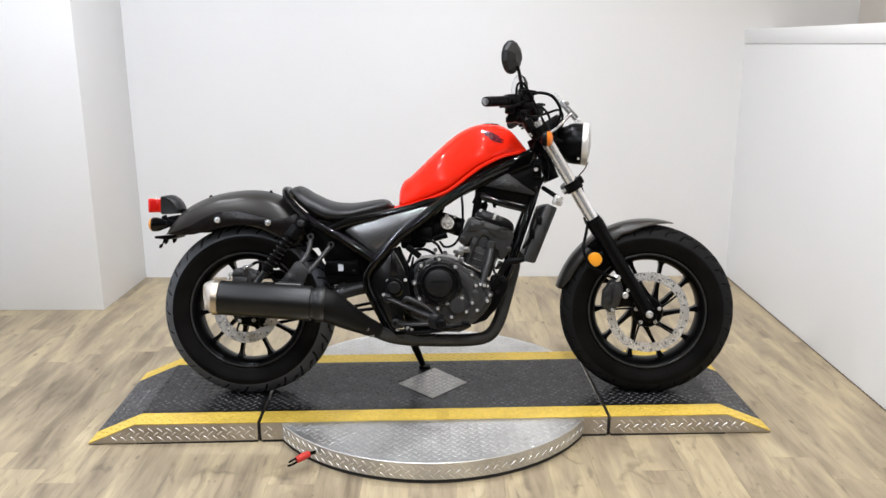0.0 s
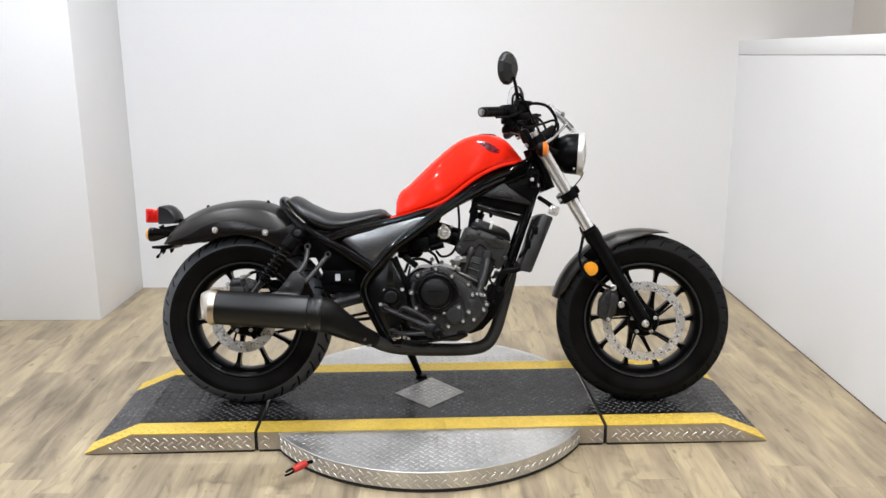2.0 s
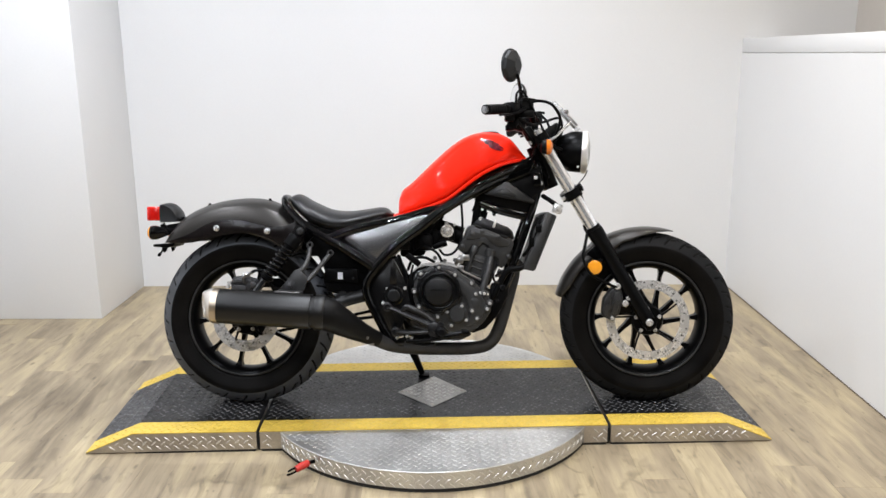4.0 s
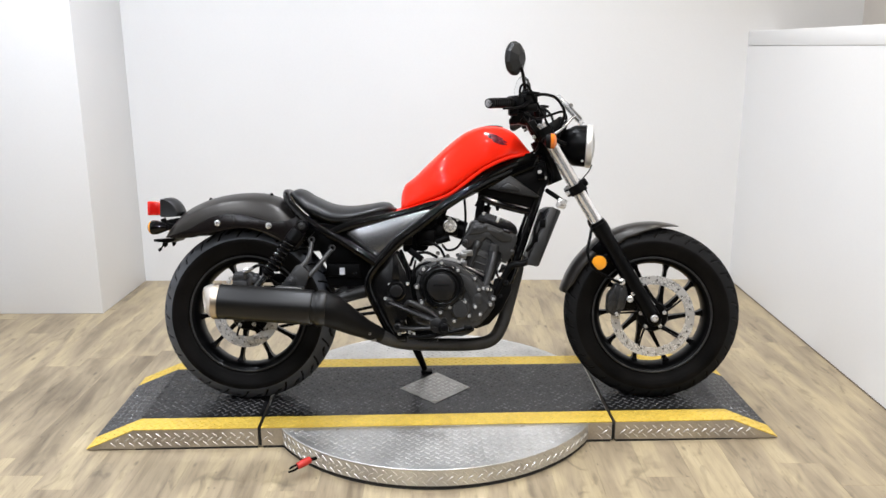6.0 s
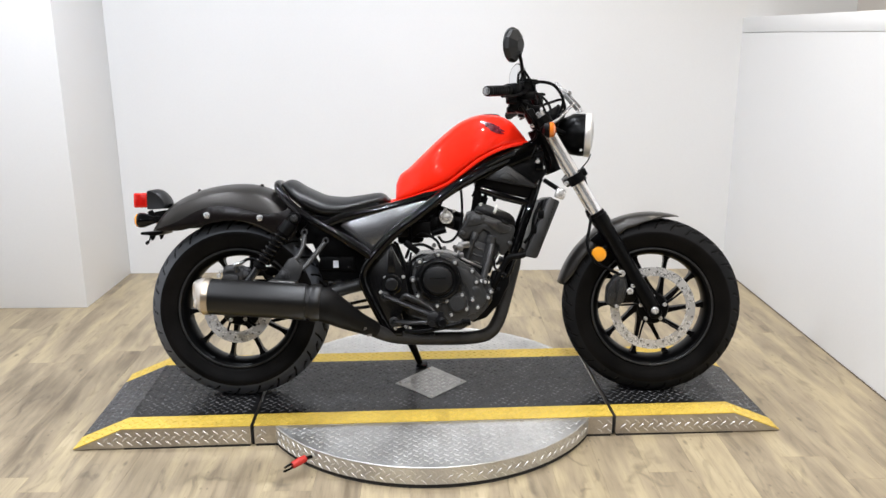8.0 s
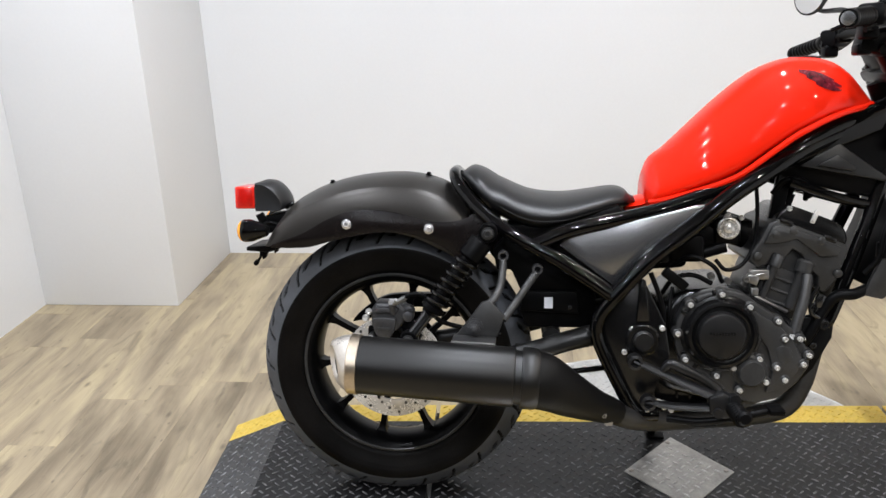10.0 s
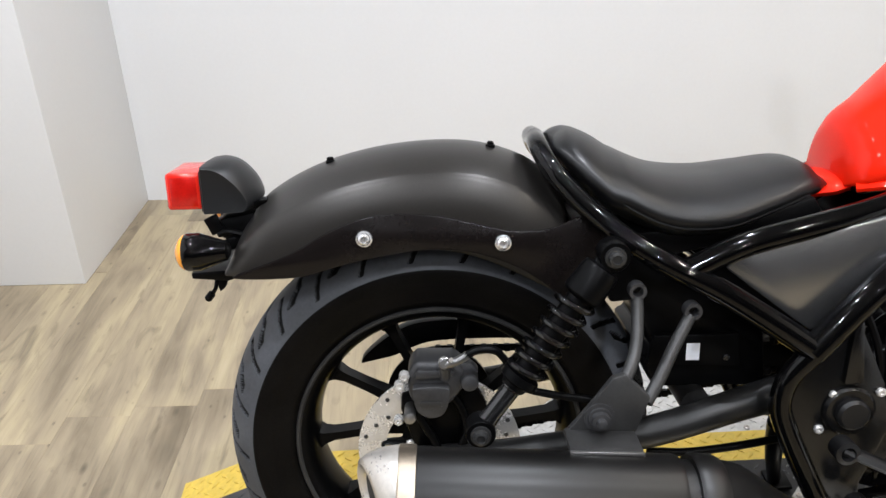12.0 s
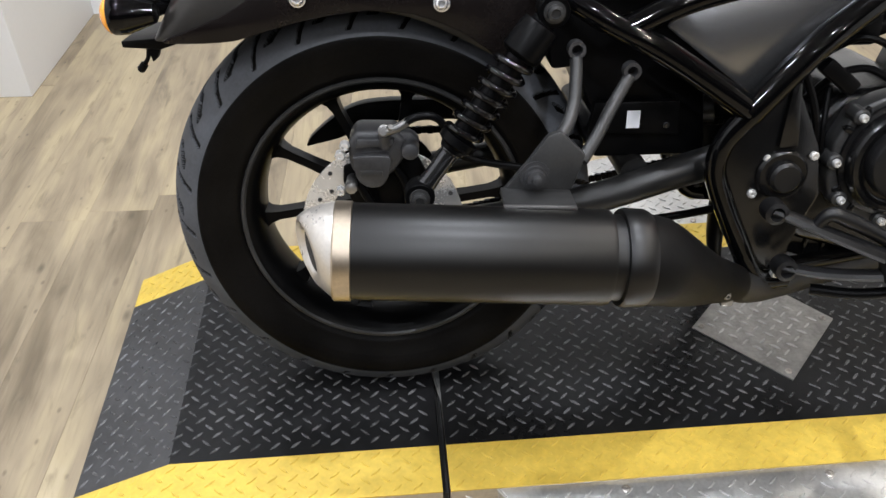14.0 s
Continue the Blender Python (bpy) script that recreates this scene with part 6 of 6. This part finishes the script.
islands("caliper_bracket", bm, SATIN_BLACK, rear_caliper, "black caliper bracket round the axle")
bm = bmesh.new()
for x, z, r in ((-0.046, 0.459, 0.0075), (-0.053, 0.445, 0.0078), (-0.056, 0.392, 0.0070)):
    bolt(bm, (x, -0.120, z), r=r, h=0.010)
islands("caliper_bolt", bm, SILVER, rear_caliper)
part("slider_pin", lathe(bmesh.new(), [(-0.02, 0.0080), (0.008, 0.0085), (0.013, 0.0095), (0.018, 0.0080), (0.020, 0.003)], (-0.040, -0.122, 0.402), (0, -1, 0), 18), DARK_STEEL, rear_caliper, "dull steel slider pin")
bm = bmesh.new()
box(bm, (-0.010, -0.1408, 0.424), (0.030, 0.0012, 0.008), 0.0004, Matrix.Rotation(radians(2), 4, "Y"))
part("raised_mark", bm, ENGINE_GREY, rear_caliper, "worn raised mark")
bm = tube(bmesh.new(), [(0.012, -0.138, 0.484), (0.030, -0.142, 0.490), (0.053, -0.142, 0.503), (0.078, -0.140, 0.502), (0.094, -0.136, 0.484), (0.12, -0.13, 0.44), (0.25, -0.125, 0.41)], 0.0055, 10)
part("brake_hose", bm, PLASTIC, rear_caliper, "black rubber brake hose")
bm = bmesh.new()
tube(bm, [(0.010, -0.140, 0.483), (0.026, -0.142, 0.488), (0.042, -0.142, 0.497)], 0.0060, 10)
lathe(bm, [(0, 0.0085), (0.010, 0.0085), (0.011, 0.0060), (0.016, 0.0055)], (0.010, -0.130, 0.482), (0, -1, 0.25), 12)
rod(bm, (0.014, -0.136, 0.480), (0.020, -0.146, 0.492), 0.0040, 10)
islands("banjo_fitting", bm, DARK_STEEL, rear_caliper, "steel banjo fitting and bleed nipple")

# handlebar
GRIP_END, GRIP_IN = {-1: (0.876, -0.325, 1.052), 1: (1.012, 0.410, 1.046)}, {-1: (0.957, -0.207, 1.069), 1: (1.050, 0.286, 1.064)}
bar_line = [GRIP_END[-1], (0.917, -0.266, 1.061), GRIP_IN[-1], (1.018, -0.13, 1.080), (1.050, -0.08, 1.070), (1.062, -0.05, 1.040), (1.063, 0.0, 1.036)]
bar_line += [(1.064, 0.05, 1.040), (1.072, 0.12, 1.066), (1.066, 0.20, 1.072), GRIP_IN[1], (1.032, 0.348, 1.056), GRIP_END[1]]
handlebar = part("handlebar", tube(bmesh.new(), bar_line, 0.011, 12), SATIN_BLACK, bike, "black tubular handlebar")
bm = bmesh.new()
for s in BOTH:
    rod(bm, (1.070, s * 0.045, 0.985), (1.063, s * 0.045, 1.045), 0.016, 16)
    box(bm, (1.063, s * 0.045, 1.042), (0.042, 0.026, 0.034), 0.006)
islands("bar_clamp", bm, SATIN_BLACK, handlebar)
bm = lathe(bmesh.new(), [(-0.045, 0.040), (-0.038, 0.052), (0.0, 0.054), (0.008, 0.050), (0.008, 0.0)], (1.115, 0.0, 1.010), (-0.55, 0, 0.84), 36)
part("speedometer", bm, PLASTIC, handlebar, "round black speedometer")
for s in BOTH:
    a, c = Vector(GRIP_END[s]), Vector(GRIP_IN[s])
    d = (c - a).normalized()
    profile = [(-0.004, 0.008), (-0.004, 0.0165), (0.004, 0.0175)]
    for k in range(9):
        profile += [(0.010 + 0.012 * k, 0.0175), (0.012 + 0.012 * k, 0.0165), (0.018 + 0.012 * k, 0.0165), (0.020 + 0.012 * k, 0.0175)]
    grip = part("grip", lathe(bmesh.new(), profile + [(0.124, 0.0185), (0.130, 0.0185), (0.131, 0.012)], a, d, 24), PLASTIC, handlebar, "ribbed black rubber grip")
    part("bar_end", lathe(bmesh.new(), [(-0.008, 0.006), (-0.007, 0.0125), (-0.003, 0.0135), (0.0, 0.0135)], a, d, 20), GREY_PANEL, handlebar)
    c2 = c + d * 0.028
    bm = box(bmesh.new(), c2, (0.046, 0.052, 0.044), 0.009, Matrix.Rotation(radians(-55 * s), 4, "Z"))
    box(bm, c2 + Vector((-0.008, 0, -0.030)), (0.034, 0.036, 0.030), 0.006)
    rod(bm, c2 + Vector((-0.03, 0, -0.012)), c2 + Vector((-0.02, 0, -0.012)), 0.008)
    rod(bm, c2 + Vector((0, s * 0.02, -0.022)), c2 + Vector((-0.024, s * 0.028, -0.030)), 0.006)
    part("switch_housing", bm, PLASTIC, handlebar, "black switch housing")
    bm = box(bmesh.new(), c + d * 0.075 + Vector((0.024, 0, 0.011)), (0.060, 0.034, 0.034), 0.007, Matrix.Rotation(radians(-40 * s), 4, "Z"))
    box(bm, c + d * 0.075 + Vector((0.030, 0, 0.031)), (0.060, 0.038, 0.010), 0.003, Matrix.Rotation(radians(-40 * s), 4, "Z"))
    box(bm, c + d * 0.065, (0.030, 0.030, 0.036), 0.005)
    part("brake_reservoir" if s < 0 else "clutch_perch", bm, SATIN_BLACK, handlebar)
    bm = tube(bmesh.new(), [c + d * 0.06 + Vector((0.030, 0, 0.004)), c + Vector((0.046, 0, -0.008)), c - d * 0.06 + Vector((0.048, 0, -0.016)), a + d * 0.005 + Vector((0.045, 0, -0.018))], [0.009, 0.008, 0.006, 0.006], 10, flat=0.6)
    part("lever", bm, SATIN_BLACK, handlebar, "black hand lever")
    # mirror
    foot = c + d * 0.070 + Vector((0.014 if s < 0 else 0.004, 0, 0.028))
    centre = Vector((0.964, s * 0.255, 1.211)) if s < 0 else Vector((1.046, s * 0.40, 1.198))
    bm = tube(bmesh.new(), [foot, foot + Vector((-0.004, s * 0.01, 0.030)), centre + Vector((0.026, 0, -0.045)), centre + Vector((0.016, 0, -0.020))], [0.0095, 0.007, 0.0058, 0.0058], 10)
    lathe(bm, [(-0.012, 0.013), (0.010, 0.013), (0.018, 0.009)], foot, (0, 0, 1), 12)
    mirror = part("mirror", bm, SATIN_BLACK, handlebar, "round black rear-view mirror on a stalk")
    face = Vector((-1, 0.72, 0.10)) if s < 0 else Vector((-0.86, -0.42, 0.05))
    shell = [(-0.030, 0.012), (-0.026, 0.030), (-0.014, 0.050), (-0.002, 0.0565), (0.004, 0.0565), (0.005, 0.053)]
    part("mirror_shell", lathe(bmesh.new(), shell[3:], centre, face, 36), LAMP_GREY, mirror)
    part("mirror_back", lathe(bmesh.new(), [(-0.031, 0.002), (-0.031, 0.022), (-0.013, 0.051), (-0.0015, 0.0562)], centre, face, 9), LAMP_GREY, mirror, "faceted black mirror back", sharp=12)
    part("mirror_glass", lathe(bmesh.new(), [(0.0042, 0.0525), (0.0058, 0.0520), (0.0060, 0.001)], centre, face, 36), MIRROR, mirror)
bm = bmesh.new()
tube(bm, [(1.040, -0.150, 1.098), (1.075, -0.13, 1.107), (1.118, -0.11, 1.100), (1.144, -0.11, 1.070), (1.154, -0.105, 1.038), (1.140, -0.09, 0.99), (1.135, -0.08, 0.94), (1.14, -0.08, 0.86)], 0.0055, 10)
tube(bm, [(0.985, -0.21, 1.09), (0.990, -0.20, 1.125), (1.010, -0.18, 1.135), (1.035, -0.16, 1.105), (1.065, -0.14, 1.05), (1.10, -0.10, 0.99), (1.115, -0.06, 0.93)], 0.0042, 8)
tube(bm, [(1.000, -0.19, 1.035), (1.050, -0.15, 1.020), (1.100, -0.12, 1.035), (1.150, -0.09, 1.050), (1.165, -0.07, 1.02), (1.140, -0.05, 0.96)], 0.0045, 8)
tube(bm, [(0.995, -0.20, 1.025), (1.030, -0.16, 0.985), (1.055, -0.12, 0.955), (1.06, -0.08, 0.92), (1.03, -0.05, 0.90)], 0.0045, 8)
tube(bm, [(1.02, 0.17, 1.08), (1.08, 0.14, 1.10), (1.13, 0.10, 1.06), (1.14, 0.06, 0.98), (1.11, 0.04, 0.92)], 0.005, 8)
islands("control_cable", bm, PLASTIC, handlebar, "thin black control cable")
bm = prism(bmesh.new(), [(1.024, 1.060), (1.060, 1.062), (1.094, 0.995), (1.104, 0.950), (1.088, 0.935), (1.066, 0.972), (1.040, 1.015)], -0.055, 0.055, 0.010)
part("bar_riser", bm, SATIN_BLACK, handlebar, "black handlebar riser block")
bm = bmesh.new()
box(bm, (0.992, -0.145, 1.024), (0.064, 0.05, 0.046), 0.008, Matrix.Rotation(radians(14), 4, "Y"))
box(bm, (0.968, -0.150, 1.010), (0.030, 0.034, 0.022), 0.005)
rod(bm, (1.000, -0.170, 1.012), (1.000, -0.182, 1.008), 0.010, 14)
box(bm, (1.015, -0.150, 1.058), (0.075, 0.030, 0.026), 0.006)
box(bm, (1.040, -0.110, 0.992), (0.036, 0.04, 0.050), 0.008, Matrix.Rotation(radians(-28), 4, "Y"))
box(bm, (1.068, -0.10, 0.968), (0.026, 0.03, 0.050), 0.006, Matrix.Rotation(radians(-28), 4, "Y"))
islands("switch_block", bm, PLASTIC, handlebar)

# fork-side fittings under the tank nose
bm = bmesh.new()
prism(bm, [(1.055, 0.888), (1.095, 0.90), (1.125, 0.84), (1.118, 0.79), (1.085, 0.80)], -0.052, 0.052, 0.006)
box(bm, (1.075, -0.072, 0.83), (0.03, 0.02, 0.05), 0.005)
part("head_gusset", bm, GLOSS_BLACK, bike)
bm = bmesh.new()
for x, y, z in ((1.068, -0.083, 0.836), (1.088, -0.074, 0.815), (1.020, -0.066, 0.868), (0.925, -0.092, 0.842), (0.845, -0.104, 0.800), (0.648, -0.113, 0.714)):
    bolt(bm, (x, y, z), r=0.0075, h=0.006)
islands("frame_bolt", bm, SILVER, bike)

# the steered parts
STEERED = ("fork_tube", "front_axle", "front_wheel", "lower_yoke", "upper_yoke", "hose_guide", "fly_screen", "front_fender", "front_caliper", "side_reflector", "front_turn_signal")
for ob in bike.children:
    if ob.name.split(".")[0] in STEERED:
        ob.matrix_basis = STEER @ ob.matrix_basis

# ---- floor planks ----
rng = random.Random(7)
PLANK_W = 0.151
meshes = {}
base = bpy.data.objects["floor"]
back = ROOM.inverted()
u = LEFT - 0.75
NEAR = -5.0
while u < RIGHT + 0.6:
    v = NEAR - rng.random() * 1.2
    while v < BACK + 0.02:
        length = rng.choice((0.92, 1.22, 1.22, 1.07))
        v0, v1 = max(v, NEAR), min(v + length, BACK + 0.01)
        if v1 - v0 > 0.02:
            size = round(v1 - v0, 2)
            if size not in meshes:
                bm = bmesh.new()
                w, h, c = PLANK_W / 2 - 0.0001, size / 2 - 0.0001, 0.0004
                loft(bm, [[(-w, -h, -0.006), (w, -h, -0.006), (w, h, -0.006), (-w, h, -0.006)], [(-w, -h, -0.0006), (w, -h, -0.0006), (w, h, -0.0006), (-w, h, -0.0006)],
                          [(-w + c, -h + c, 0), (w - c, -h + c, 0), (w - c, h - c, 0), (-w + c, h - c, 0)]])
                first = part("plank", bm, PLANK, base, sharp=20)
                meshes[size] = first.data
            else:
                first = mesh_part("plank", meshes[size], PLANK, base)
            first.location = (u + PLANK_W / 2, (v0 + v1) / 2, 0)
        v += length
    u += PLANK_W
